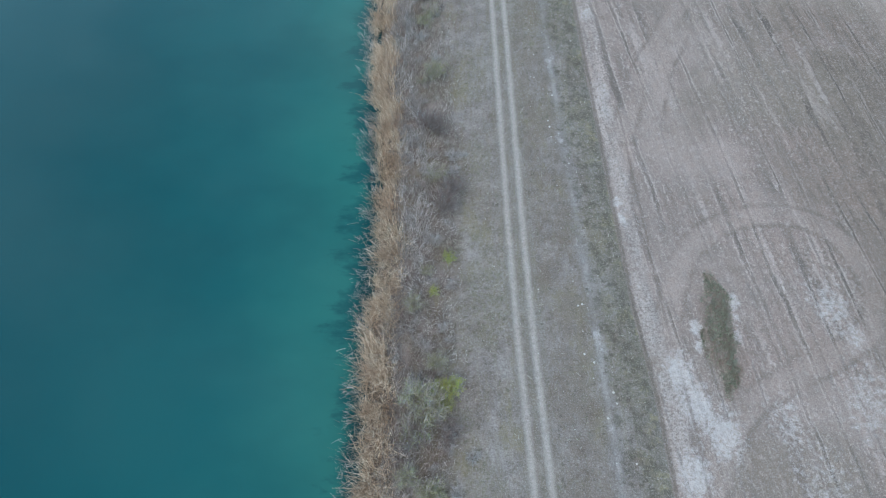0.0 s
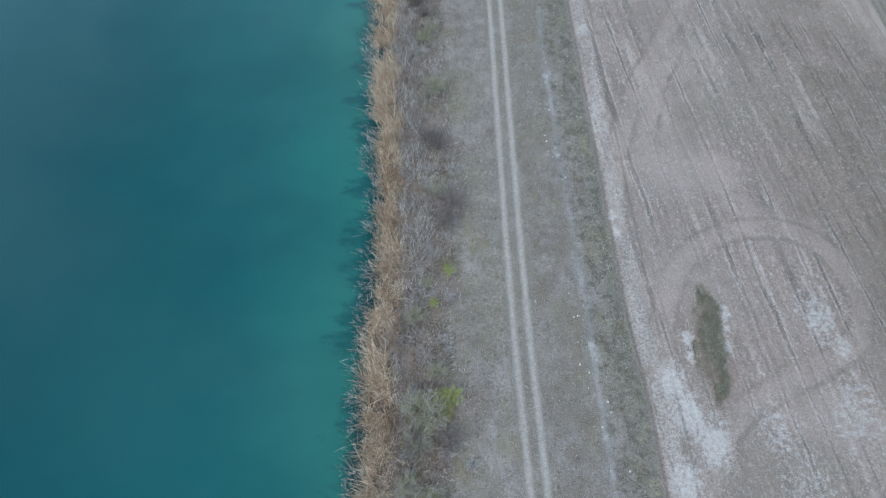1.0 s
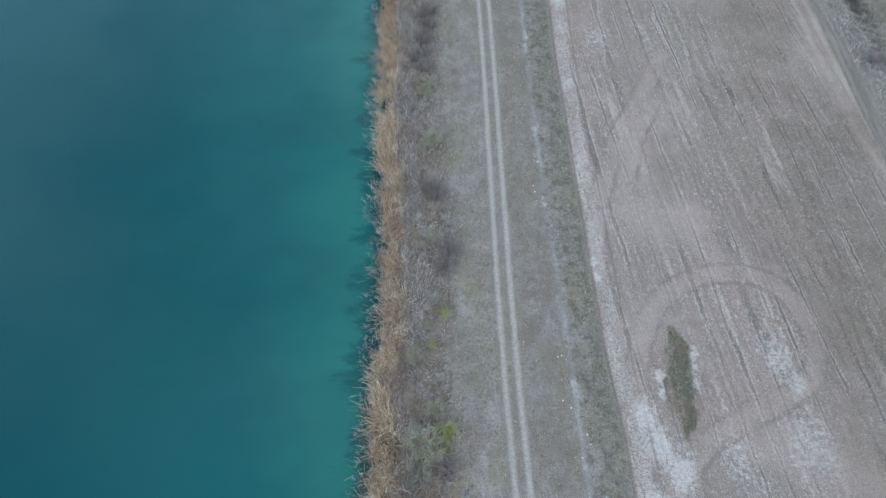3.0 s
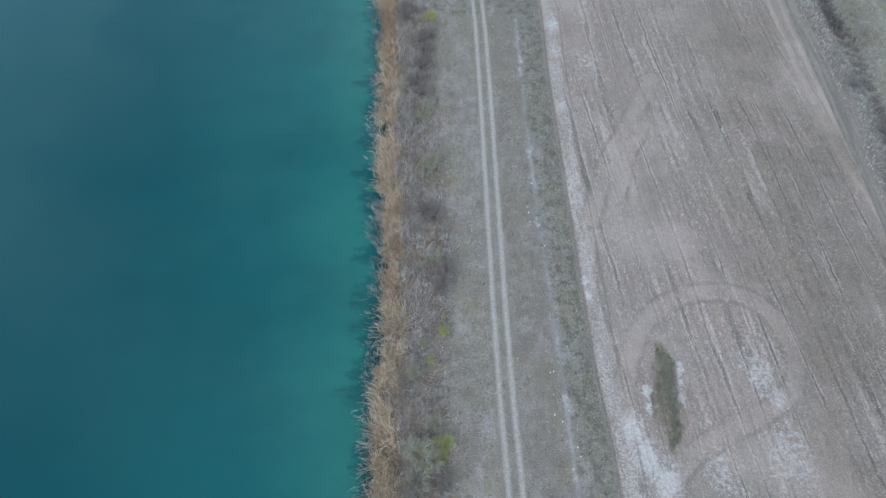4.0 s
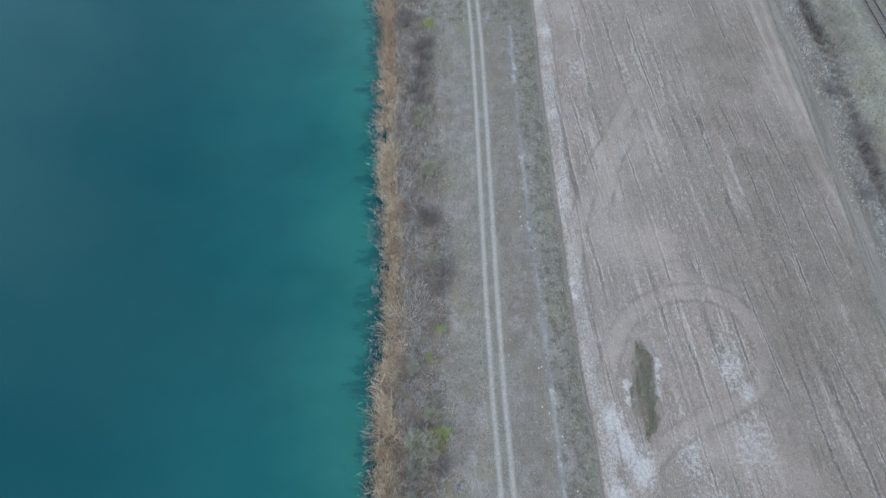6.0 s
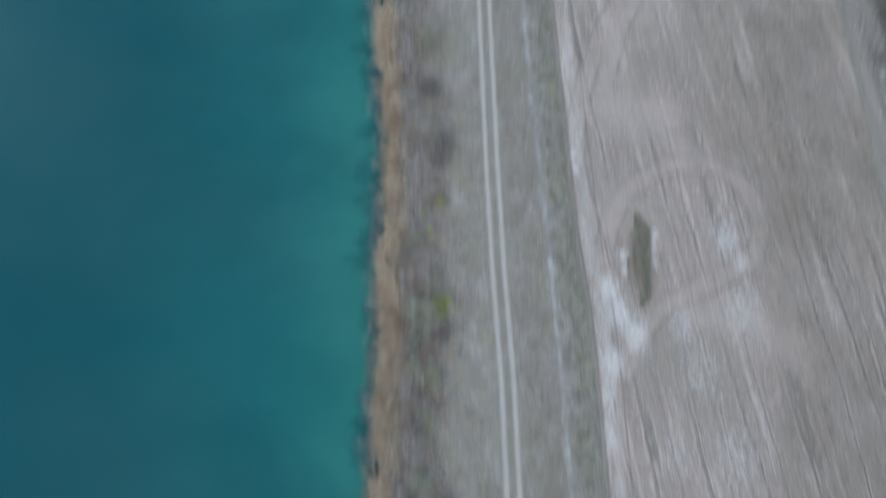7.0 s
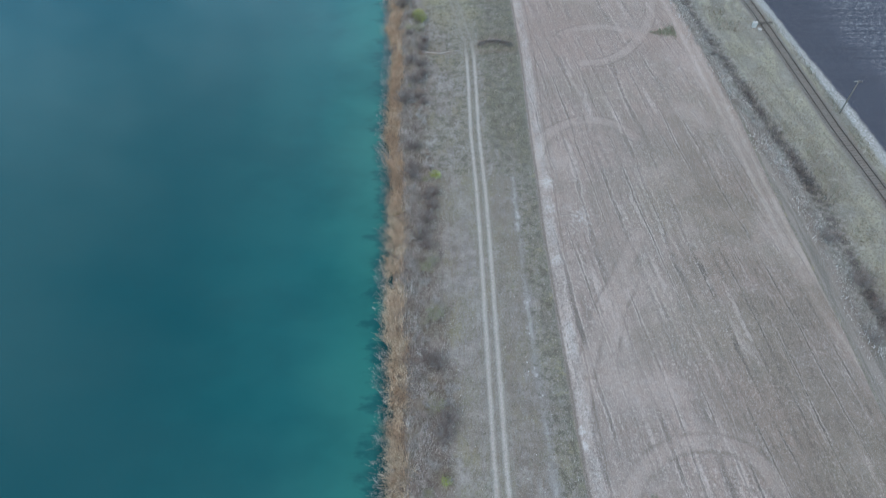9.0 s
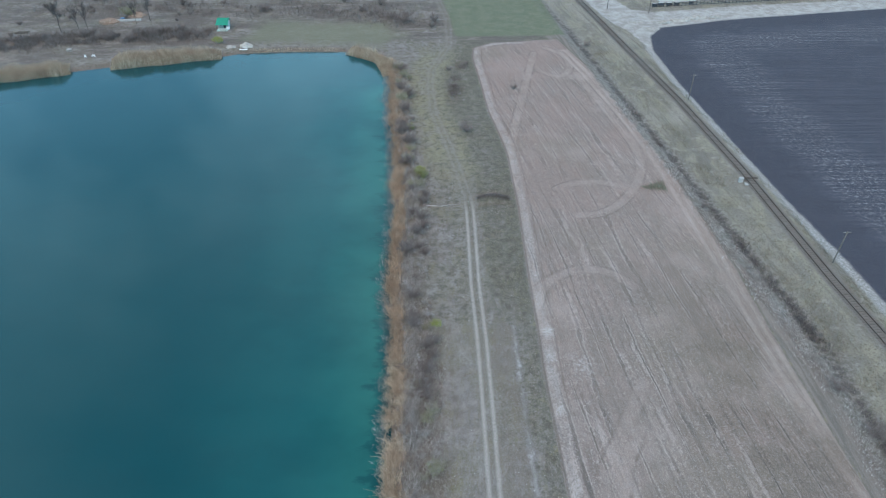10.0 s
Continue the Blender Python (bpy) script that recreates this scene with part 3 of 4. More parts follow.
WEED = blade_material("green_weed", (0.115, 0.136, 0.100), (0.178, 0.200, 0.150), (0.28, 0.295, 0.24), (0.205, 0.205, 0.172))
BARK = plain_material("grey_bark", (0.265, 0.232, 0.220), (0.43, 0.395, 0.38), 2.0)
BARK_DARK = plain_material("dark_bark", (0.150, 0.122, 0.114), (0.25, 0.212, 0.20), 2.0)
BARK_TREE = plain_material("tree_bark", (0.055, 0.049, 0.049), (0.110, 0.098, 0.095), 2.0)
BARK_PALE = plain_material("pale_bark", (0.30, 0.285, 0.28), (0.42, 0.40, 0.395), 2.0)
LEAF_OLIVE = blade_material("olive_leaf", (0.150, 0.165, 0.078), (0.235, 0.248, 0.118), (0.33, 0.335, 0.18), (0.25, 0.235, 0.15))
LEAF_LIME = blade_material("lime_leaf", (0.170, 0.215, 0.060), (0.290, 0.340, 0.090), (0.44, 0.45, 0.13), (0.27, 0.29, 0.10))
STONE = plain_material("chalk_stone", (0.36, 0.352, 0.335), (0.52, 0.51, 0.49), 6.0, 0.9, 0, 0.4)
STEEL = plain_material("rusty_rail", (0.075, 0.060, 0.054), (0.125, 0.104, 0.094), 4.0, 0.55, 0.4)
TIMBER = plain_material("old_timber", (0.085, 0.072, 0.062), (0.165, 0.145, 0.130), 5.0, 0.85, 0, 0.3, 0.5)
SLEEPER = plain_material("weathered_sleeper", (0.140, 0.130, 0.122), (0.215, 0.202, 0.190), 5.0, 0.9, 0, 0.3, 0.3)
POLE_WOOD = plain_material("pole_wood", (0.10, 0.088, 0.08), (0.18, 0.165, 0.155), 3.0)
CONCRETE = plain_material("concrete", (0.33, 0.325, 0.32), (0.46, 0.455, 0.45), 4.0)
GREEN_PAINT = plain_material("green_roof_paint", (0.010, 0.230, 0.150), (0.020, 0.330, 0.220), 2.5, 0.5)
PALE_PAINT = plain_material("pale_wall_paint", (0.30, 0.42, 0.40), (0.44, 0.55, 0.52), 2.0, 0.7)
DARK_PAINT = plain_material("dark_paint", (0.030, 0.036, 0.044), (0.060, 0.070, 0.084), 2.0, 0.6)
WHITE_PLASTIC = plain_material("white_plastic", (0.72, 0.72, 0.73), (0.82, 0.82, 0.82), 2.0, 0.4)
SAND = plain_material("pale_sand", (0.40, 0.375, 0.34), (0.54, 0.515, 0.475), 2.0, 0.95, 0, 0.4)
SPOIL = plain_material("earth_heap", (0.30, 0.285, 0.265), (0.44, 0.425, 0.405), 1.2, 0.95, 0, 0.5)
BRICK_RUBBLE = plain_material("brick_rubble", (0.22, 0.15, 0.115), (0.38, 0.29, 0.235), 2.5, 0.95, 0, 0.5)
BLUE_SHEET = plain_material("blue_sheet", (0.08, 0.20, 0.38), (0.15, 0.30, 0.48), 3.0, 0.5)


# ---- builders ----
def mesh_object(name, verts, faces, material, smooth=False):
    me = bpy.data.meshes.new(name)
    me.from_pydata([tuple(v) for v in verts], [], faces)
    me.materials.append(material)
    if smooth:
        me.polygons.foreach_set("use_smooth", [True] * len(me.polygons))
    me.update()
    return new(name, me)


def part(name, verts, faces, material, parent, label="", smooth=False):
    ob = mesh_object(name, verts, faces, material, smooth)
    ob.parent = parent
    return tagged(ob, label) if label else ob


def box(cx, cy, cz, sx, sy, sz, bevel=0.0, turn=0.0):
    """Vertices and faces of a bevelled box; cz is its underside."""
    bm = bmesh.new()
    bmesh.ops.create_cube(bm, size=1.0)
    bmesh.ops.scale(bm, vec=(sx, sy, sz), verts=bm.verts)
    if bevel:
        bmesh.ops.bevel(bm, geom=bm.edges[:], offset=bevel, segments=1, affect="EDGES")
    bmesh.ops.rotate(bm, cent=(0, 0, 0), matrix=Matrix.Rotation(turn, 3, "Z"), verts=bm.verts)
    bmesh.ops.translate(bm, vec=(cx, cy, cz + sz / 2), verts=bm.verts)
    bm.verts.index_update()
    out = [v.co[:] for v in bm.verts], [[v.index for v in f.verts] for f in bm.faces]
    bm.free()
    return out


def tube(verts, faces, pts, radii, sides=3):
    """Adds a tapered tube along pts."""
    first = len(verts)
    for k, (p, r) in enumerate(zip(pts, radii)):
        d = Vector(pts[min(k + 1, len(pts) - 1)]) - Vector(pts[max(k - 1, 0)])
        d.normalize()
        a = d.orthogonal().normalized()
        b = d.cross(a)
        for s in range(sides):
            w = 2 * math.pi * s / sides
            verts.append(tuple(Vector(p) + r * (math.cos(w) * a + math.sin(w) * b)))
    for k in range(len(pts) - 1):
        for s in range(sides):
            i, j = first + k * sides + s, first + k * sides + (s + 1) % sides
            faces.append((i, j, j + sides, i + sides))
    faces.append(tuple(first + (len(pts) - 1) * sides + s for s in range(sides)))


def blades(name, base, lean, width, material, curl=0.5):
    """Many tapered blades: base points, the vectors to their tips, widths."""
    g = np.random.default_rng(len(base))
    n = len(base)
    w = g.uniform(0, math.pi, n)
    side = np.stack([np.cos(w), np.sin(w), np.zeros(n)], 1) * width[:, None] * 0.5
    flat = lean * np.array([1, 1, 0.0])
    mid = base + lean * 0.55 - flat * 0.22 * curl + np.array([0, 0, 1.0]) * lean[:, 2:] * 0.1
    tip = base + lean - np.array([0, 0, 1.0]) * np.linalg.norm(flat, axis=1)[:, None] * 0.25 * curl
    v = np.stack([base - side, base + side, mid + side * 0.8, mid - side * 0.8, tip + side * .25, tip - side * .25], 1).reshape(-1, 3)
    i = np.arange(n)[:, None] * 6
    f = np.concatenate([i + [0, 1, 2, 3], i + [3, 2, 4, 5]], 0)
    return mesh_object(name, v.tolist(), f.tolist(), material)


def scatter(count, x0, x1, y0, y1, seed):
    g = np.random.default_rng(seed)
    return g.uniform(x0, x1, count), g.uniform(y0, y1, count), g


# ---- land ----
def grid_lines(*runs):
    out = []
    for a, b, s in runs:
        out += list(np.arange(a, b - s * .01, s))
    return np.array(out + [runs[-1][1]])


gx = grid_lines((-3000, -400, 260), (-400, -150, 25), (-150, -22, 2.0), (-22, 20, 0.4), (20, 82, 0.6), (82, 180, 2.0), (180, 400, 20), (400, 3000, 260))
gy = grid_lines((-3000, -200, 280), (-200, -10, 19), (-10, 118, 0.5), (118, 290, 0.8), (290, 360, 5), (360, 600, 24), (600, 3000, 240))
GX, GY = np.meshgrid(gx, gy)
GZ = height(GX, GY)
plan = {}
sd_lake, d_field, d_plough = -poly_distance(GX, GY, LAKE), poly_distance(GX, GY, FIELD), poly_distance(GX, GY, PLOUGH)
d_gravel, d_meadow, d_lawn = poly_distance(GX, GY, GRAVEL), poly_distance(GX, GY, MEADOW), poly_distance(GX, GY, LAWN)
u_track, u_rail, u_ditch = GX - track_x(GY), GX - rail_x(GY), GX - ditch_x(GY)
near = (GX > 5) & (GX < 68) & (GY > 0) & (GY < 245)
d_arc = np.full(GX.shape, 30.0)
d_arc[near] = np.min([seg_distance(GX[near], GY[near], rounded(a)) for a in ARCS], axis=0)
d_lane = np.full(GX.shape, 30.0)
d_lane[near] = seg_distance(GX[near], GY[near], rounded(LANE))
salt = np.zeros(GX.shape)
for cx, cy, cr, ca in CHALK:
    salt = np.maximum(salt, ca * np.exp(-(((GX - cx) / cr) ** 2 + ((GY - cy) / (1.5 * cr)) ** 2)))
furrow = GX + 0.13 * (GY - 60) + 0.0006 * np.maximum(0, GY - 110) ** 2
scrub = np.maximum(step(226, 236, GY), step(6, 10, sd_lake) * step(-20, -30, GX)) * step(2, -2, d_plough)
worn = 1 - 0.72 * step(128, 140, GY)
rank = step(90, 110, GY) * step(1.5, 3.5, u_track) * step(.3, -.8, d_field) + step(185, 195, GY) * step(3, 5, u_track) * step(228, 220, GY) * step(.3, -.8, d_field)
lush = step(140, 150, GY) * step(228, 215, GY) * step(-9, -4, u_track) * step(7, 2, u_track)
strip_u = np.where(GY < 98, GX - strip_x(GY), 9.0)
plan["plan_a"] = (sd_lake, u_track, d_field)
plan["plan_b"] = (u_rail, d_plough, d_gravel)
plan["plan_c"] = (strip_u, salt, d_arc)
plan["plan_d"] = (d_meadow, scrub, furrow)
plan["plan_e"] = (u_ditch, d_lawn, worn)
plan["plan_f"] = (np.clip(rank, 0, 1), lush, d_lane)

ny, nx = GX.shape
jj, ii = np.meshgrid(np.arange(ny - 1), np.arange(nx - 1), indexing="ij")
corner = jj * nx + ii
QUADS = np.stack([corner, corner + 1, corner + 1 + nx, corner + nx], -1).reshape(-1, 4)


def at_faces(a):
    return ((a[:-1, :-1] + a[1:, :-1] + a[:-1, 1:] + a[1:, 1:]) / 4).ravel()


def sheet(name, faces, z, material, label, category):
    used, back = np.unique(faces, return_inverse=True)
    v = np.stack([GX.ravel()[used], GY.ravel()[used], z.ravel()[used]], 1)
    ob = mesh_object(name, v.tolist(), back.reshape(faces.shape).tolist(), material, True)
    for key, abc in plan.items():
        layer = ob.data.attributes.new(key, "FLOAT_VECTOR", "POINT")
        layer.data.foreach_set("vector", np.stack([a.ravel()[used] for a in abc], 1).astype(np.float32).ravel())
    return tagged(ob, label, category, kind="structure")


in_field, in_plough = at_faces(d_field) > 0, at_faces(d_plough) > 0
in_gravel, in_meadow = at_faces(d_gravel) > 0, at_faces(d_meadow) > 0
fy = at_faces(GY)
in_track = (np.abs(at_faces(u_track)) < 1.3) & (fy > -60) & (fy < 290) & ~in_meadow
in_bed = (np.abs(at_faces(u_rail)) < 1.9) & (fy > -60) & (fy < 400)
kinds = np.select([in_field, in_plough, in_gravel, in_meadow, in_track, in_bed], [1, 2, 3, 4, 5, 6], 0)
sheet("ground", QUADS[kinds == 0], GZ, EARTH, "grey dry grassy verge and scrub land beside a lake", "ground")
sheet("field", QUADS[kinds == 1], GZ, EARTH, "pale harrowed field with furrows, tractor turns and chalky stains", "field")
sheet("ploughed_field", QUADS[kinds == 2], GZ, EARTH, "dark freshly ploughed field with dry pale streaks", "field")
sheet("gravel_road", QUADS[kinds == 3], GZ, EARTH, "pale dusty gravel road along the ploughed field", "road")
sheet("meadow", QUADS[kinds == 4], GZ, EARTH, "flat green meadow beyond the field", "meadow")
sheet("dirt_track", QUADS[kinds == 5], GZ, EARTH, "two pale wheel ruts worn through dry grass", "road")
sheet("railway_bed", QUADS[kinds == 6], GZ, EARTH, "low brown ballast bed under the railway", "railway bed")
east = -(GX - shore_x(GY)) * step(-60, -20, GX) + 40 * step(192, 214, GY) + 60 * (1 - step(-60, -20, GX))
plan.clear()
plan["plan_a"] = (sd_lake, -east, u_track)
in_lake = at_faces(sd_lake) < 1.6
sheet("water", QUADS[in_lake], np.full(GX.shape, WATER_Z), WATER, "calm turquoise lake, greener in the shallows", "lake")


# ---- reeds and grass ----
def reed_belt(name, y0, y1, count, seed, material, inner, outer, tall, label, lean_x=-0.35, wide=0.05):
    """Dry stalks between two distances from the east shore."""
    x, y, g = scatter(count, 0, 1, y0, y1, seed)
    edge = shore_x(y) + 0.9 * (vnoise(y, y * 0, 4.5, seed) - .5) + 0.6 * (vnoise(y, y * 0, 1.4, seed + 1) - .5)
    x = edge + inner + (outer - inner) * np.where(g.random(count) < .8, x, x * 1.5 - .25)
    keep = vnoise(x, y, 1.3, seed + 5) + .35 * g.random(count) > 0.46
    x, y = x[keep], y[keep]
    m = len(x)
    z = np.maximum(height(x, y), WATER_Z - .3)
    t = tall * g.uniform(.55, 1.15, m) * (.7 + .6 * vnoise(x, y, 5, seed + 7))
    comb = .75 * (vnoise(x, y, 1.1, seed + 2) - .5)
    lean = np.stack([t * (lean_x + comb + g.normal(0, .38, m)), t * (.8 * (vnoise(x, y, 1.5, seed + 3) - .55) + g.normal(0, .42, m)), t * g.uniform(.55, 1, m)], 1)
    ob = blades(name, np.stack([x, y, z], 1), lean, wide * g.uniform(.6, 1.4, m), material, .22)
    return tagged(ob, label, "reeds", kind="stuff")


for a, b, k in ((0, 40, 15000), (40, 90, 17000), (90, 150, 14000), (150, 215, 11000)):
    reed_belt("reed_bed", a, b, k, 40 + a, REED if a < 90 else REED_RUST, 0.25, 2.6 if a < 140 else 4.4, 1.7, "belt of dry straw-coloured reeds along the water's edge", -0.10, .034)
reed_belt("reed_fringe", 0, 215, 11000, 301, REED_GREY, -1.2, 0.6, 0.85, "sparse grey reeds standing in the shallow water", -0.5, 0.035)
for a, b, k in ((0, 45, 12500), (45, 95, 12500), (95, 210, 14000)):
    reed_belt("dead_grass", a, b, k, 80 + a, REED_GREY, 2.3, 5.4, 1.15, "grey tangle of dead reeds and grass on the bank", 0.05, 0.036)


for a, b, k in ((0, 45, 15000), (45, 95, 15000), (95, 150, 13000)):
    reed_belt("dead_grass", a, b, k, 180 + a, BANK, 4.4, 8.6 if a < 90 else 7.5, .55, "brown-grey matted stalks and weeds under the bushes", 0.1, 0.036)


def shore_reeds(pts, depth, tall, count, seed, label):
    """A bed of tall reeds along the far shore."""
    g = np.random.default_rng(seed)
    t = g.uniform(0, len(pts) - 1.001, count)
    k = t.astype(int)
    p = np.array(pts, float)
    q = p[k] + (p[k + 1] - p[k]) * (t - k)[:, None]
    d = p[k + 1] - p[k]
    nrm = np.stack([-d[:, 1], d[:, 0]], 1) / np.linalg.norm(d, axis=1)[:, None]
    q = q + nrm * (g.uniform(-.5, .5, count) * depth * (.7 + .6 * vnoise(q[:, 0], q[:, 1], 4, seed)))[:, None]
    z = np.maximum(height(q[:, 0], q[:, 1]), WATER_Z - .2)
    h = tall * (.35 + .65 * step(0, .3, t) * step(0, .3, len(pts) - 1 - t)) * g.uniform(.6, 1.1, count) * (.75 + .5 * vnoise(q[:, 0], q[:, 1], 3, seed + 1))
    lean = np.stack([h * g.normal(-.05, .16, count), h * g.normal(-.12, .16, count), h], 1)
    return tagged(blades("reed_bed", np.column_stack([q, z]), lean, 0.036 * g.uniform(.6, 1.4, count), REED, .3), label, "reeds", kind="stuff")


shore_reeds([(-71, 220.6), (-85, 217), (-95, 214.5), (-103, 212.5)], 5.0, 3.0, 19000, 11, "tall dry reed bed on the far shore")
shore_reeds([(-114, 209), (-124, 205.2), (-133, 202.5), (-150, 196.8)], 4.5, 3.0, 14000, 12, "tall dry reed bed beside a small landing")
shore_reeds([(-17.0, 205), (-19, 213.5), (-24, 219.8), (-31, 223.5)], 4.0, 2.4, 7000, 13, "rust-brown reeds round the corner of the lake")
shore_reeds([(-33, 225.2), (-50, 225), (-63, 224)], 1.8, 0.6, 1500, 14, "low dry reeds on the far bank")

tx, ty, tg = scatter(26000, -5, 17.5, 2, 150, 21)
edge_ok = (np.abs(np.abs(tx - track_x(ty)) - .74) > .4) & (-poly_distance(tx, ty, LAKE) > 4) & (poly_distance(tx, ty, FIELD) < -.1) & (vnoise(tx, ty, 2.2, 6) > .46)
tx, ty = tx[edge_ok], ty[edge_ok]
tl = tg.uniform(.10, .32, len(tx))
tagged(blades("grass", np.column_stack([tx, ty, height(tx, ty) - .02]), np.stack([tl * tg.normal(0, .7, len(tx)), tl * tg.normal(0, .7, len(tx)), tl], 1), tg.uniform(.04, .11, len(tx)), TUFT),
       "short dry grey-green grass tufts on the verge", "grass", kind="stuff")

wa, wr = tg.uniform(0, 2 * math.pi, 5200), np.sqrt(tg.random(5200)) * tg.uniform(.85, 1.08, 5200)
wx, wy = 25.3 + wr * np.cos(wa) * 1.6 * (1 - .45 * (wr * np.sin(wa)) ** 2), 36 + wr * np.sin(wa) * 6.4
wx = wx + .05 * (wy - 36) + 1.1 * (vnoise(wx, wy, 1.2, 2) - .5)
wl = tg.uniform(.05, .22, 5200)
tagged(blades("weed_patch", np.column_stack([wx, wy, height(wx, wy) - .02]), np.stack([wl * tg.normal(0, .6, 5200), wl * tg.normal(0, .6, 5200), wl], 1), tg.uniform(.05, .12, 5200), WEED),
       "long island of dark green weeds left in the field", "weeds", kind="stuff")
wx = 43.5 + 6 * np.sqrt(tg.random(1500))
wy = 141.5 + (wx - 43.5) * .12 + tg.normal(0, 1, 1500) * (wx - 43) * .2
wl = tg.uniform(.05, .22, 1500)
tagged(blades("weed_patch", np.column_stack([wx, wy, height(wx, wy)]), np.stack([wl * tg.normal(0, .6, 1500), wl * tg.normal(0, .6, 1500), wl], 1), tg.uniform(.08, .16, 1500), WEED),
       "small dark weedy patch at the field's edge", "weeds", kind="stuff")


def thicket(name, pts, spread, tall, count, seed, material, label, wide=.05):
    """Low tangled growth along a line."""
    g = np.random.default_rng(seed)
    t = g.uniform(0, len(pts) - 1.001, count)
    k = t.astype(int)
    p = np.array(pts, float)
    q = p[k] + (p[k + 1] - p[k]) * (t - k)[:, None] + g.normal(0, 1, (count, 2)) * spread
    q = q[vnoise(q[:, 0], q[:, 1], 3.0, seed) + .25 * g.random(count) > .5]
    n = len(q)
    h = tall * g.uniform(.5, 1.2, n) * (.5 + vnoise(q[:, 0], q[:, 1], 4, seed + 1))
    lean = np.stack([h * g.normal(0, .5, n), h * g.normal(0, .5, n), h], 1)
    return tagged(blades(name, np.column_stack([q, height(q[:, 0], q[:, 1])]), lean, wide * g.uniform(.6, 1.4, n), material, .3), label, "undergrowth", kind="stuff")


DITCH_WEED = blade_material("ditch_weeds", (0.060, 0.058, 0.062), (0.112, 0.106, 0.110), (0.21, 0.20, 0.20), (0.090, 0.085, 0.090))
THORN = blade_material("thorn_scrub", (0.100, 0.085, 0.082), (0.170, 0.148, 0.142), (0.28, 0.25, 0.24), (0.135, 0.122, 0.112))
thicket("thicket", [(-150, 226), (-135, 231), (-118, 235), (-100, 236), (-84, 238)], (5, 3.2), 1.5, 16000, 61, THORN, "broad dark leafless thicket behind the far reeds", .09)
thicket("thicket", [(-150, 262), (-110, 266), (-70, 262), (-30, 262), (-12, 250)], (7, 5), 1.1, 12000, 62, THORN, "scattered brown scrub on the far land", .08)
thicket("thicket", [(64, 62), (63.4, 90), (61.8, 103), (58.8, 122), (55.2, 151), (49.6, 188), (42, 240)], (.75, 2), .5, 9000, 63, DITCH_WEED, "dark weedy growth along the ditch", .05)
thicket("rough_grass", [(60.6, 55), (60.2, 90), (58.4, 103), (55.6, 122), (52.4, 151), (47, 188)], (1.1, 3), .35, 12000, 68, REED_GREY, "pale grey dead weeds on the field side of the ditch", .06)
thicket("thicket", [(7, 136.6), (9, 137.4), (11, 137.5), (13, 136.6), (14.6, 136)], (.2, .35), .35, 2200, 64, THORN, "dark brushwood lying on a low earth bank", .05)
thicket("thicket", [(1.5, 188), (3, 196), (4.5, 205), (5, 214)], (1.4, 3), .6, 2600, 65, THORN, "dark tufts of dead weeds beside the track", .06)
thicket("rough_grass", [(66, 70), (66, 95), (63, 120), (61, 150), (56, 185), (48, 230)], (2.2, 4), .4, 12000, 66, TUFT, "tufts of dry yellowish grass beside the railway", .07)
thicket("rough_grass", [(76, 92), (74.5, 112), (71.5, 148), (67.5, 184), (61, 222)], (.6, 3), .4, 3500, 67, TUFT, "tufts of dry yellowish grass beyond the rails", .07)


# ---- shrubs and trees ----
def make_bush(seed, tall, wide, stems, bark, leaf=None, leaves=0, label="", leaf_size=.09):
    g = random.Random(seed)
    ob = new("bush")
    sv, sf, tv, tf, lv, lf = [], [], [], [], [], []
    for _ in range(stems):
        a, reach = g.uniform(0, 2 * math.pi), wide * g.uniform(.25, 1) ** .7
        top = Vector((math.cos(a) * reach, math.sin(a) * reach, tall * g.uniform(.55, 1) * (1 - .35 * (reach / wide) ** 2)))
        root = Vector((g.gauss(0, .12), g.gauss(0, .12), -.08))
        pts = [root + (top - root) * t + Vector((g.gauss(0, .06), g.gauss(0, .06), .22 * tall * t * (1 - t))) for t in (0, .35, .7, 1)]
        tube(sv, sf, [tuple(p) for p in pts], (.022, .016, .011, .005))
        for _ in range(10):
            t = g.uniform(.3, 1)
            k = min(int(t * 3), 2)
            p = pts[k].lerp(pts[k + 1], t * 3 - k)
            d = Vector((g.gauss(0, .22), g.gauss(0, .22), g.uniform(.05, .35))) * tall * .75 + (top - root) * .10
            s = Vector((-d.y, d.x, .1)).normalized() * .019
            i = len(tv)
            tv += [tuple(p - s), tuple(p + s), tuple(p + d + s * .4), tuple(p + d - s * .4)]
            tf.append((i, i + 1, i + 2, i + 3))
            for _ in range(leaves if leaf else 0):
                q = p + d * g.uniform(.2, 1.05) + Vector((g.gauss(0, .06), g.gauss(0, .06), g.gauss(0, .06)))
                u = Vector((g.gauss(0, 1), g.gauss(0, 1), g.gauss(0, 1))).normalized() * leaf_size * g.uniform(.6, 1.3)
                w = u.orthogonal() * .5
                i = len(lv)
                lv += [tuple(q - u), tuple(q + w), tuple(q + u), tuple(q - w)]
                lf.append((i, i + 1, i + 2, i + 3))
    part("trunk", sv, sf, bark, ob)
    part("crown", tv, tf, bark, ob)
    if lv:
        part("foliage", lv, lf, leaf, ob)
    return tagged(ob, label, "bush", "shrubs on the bank")


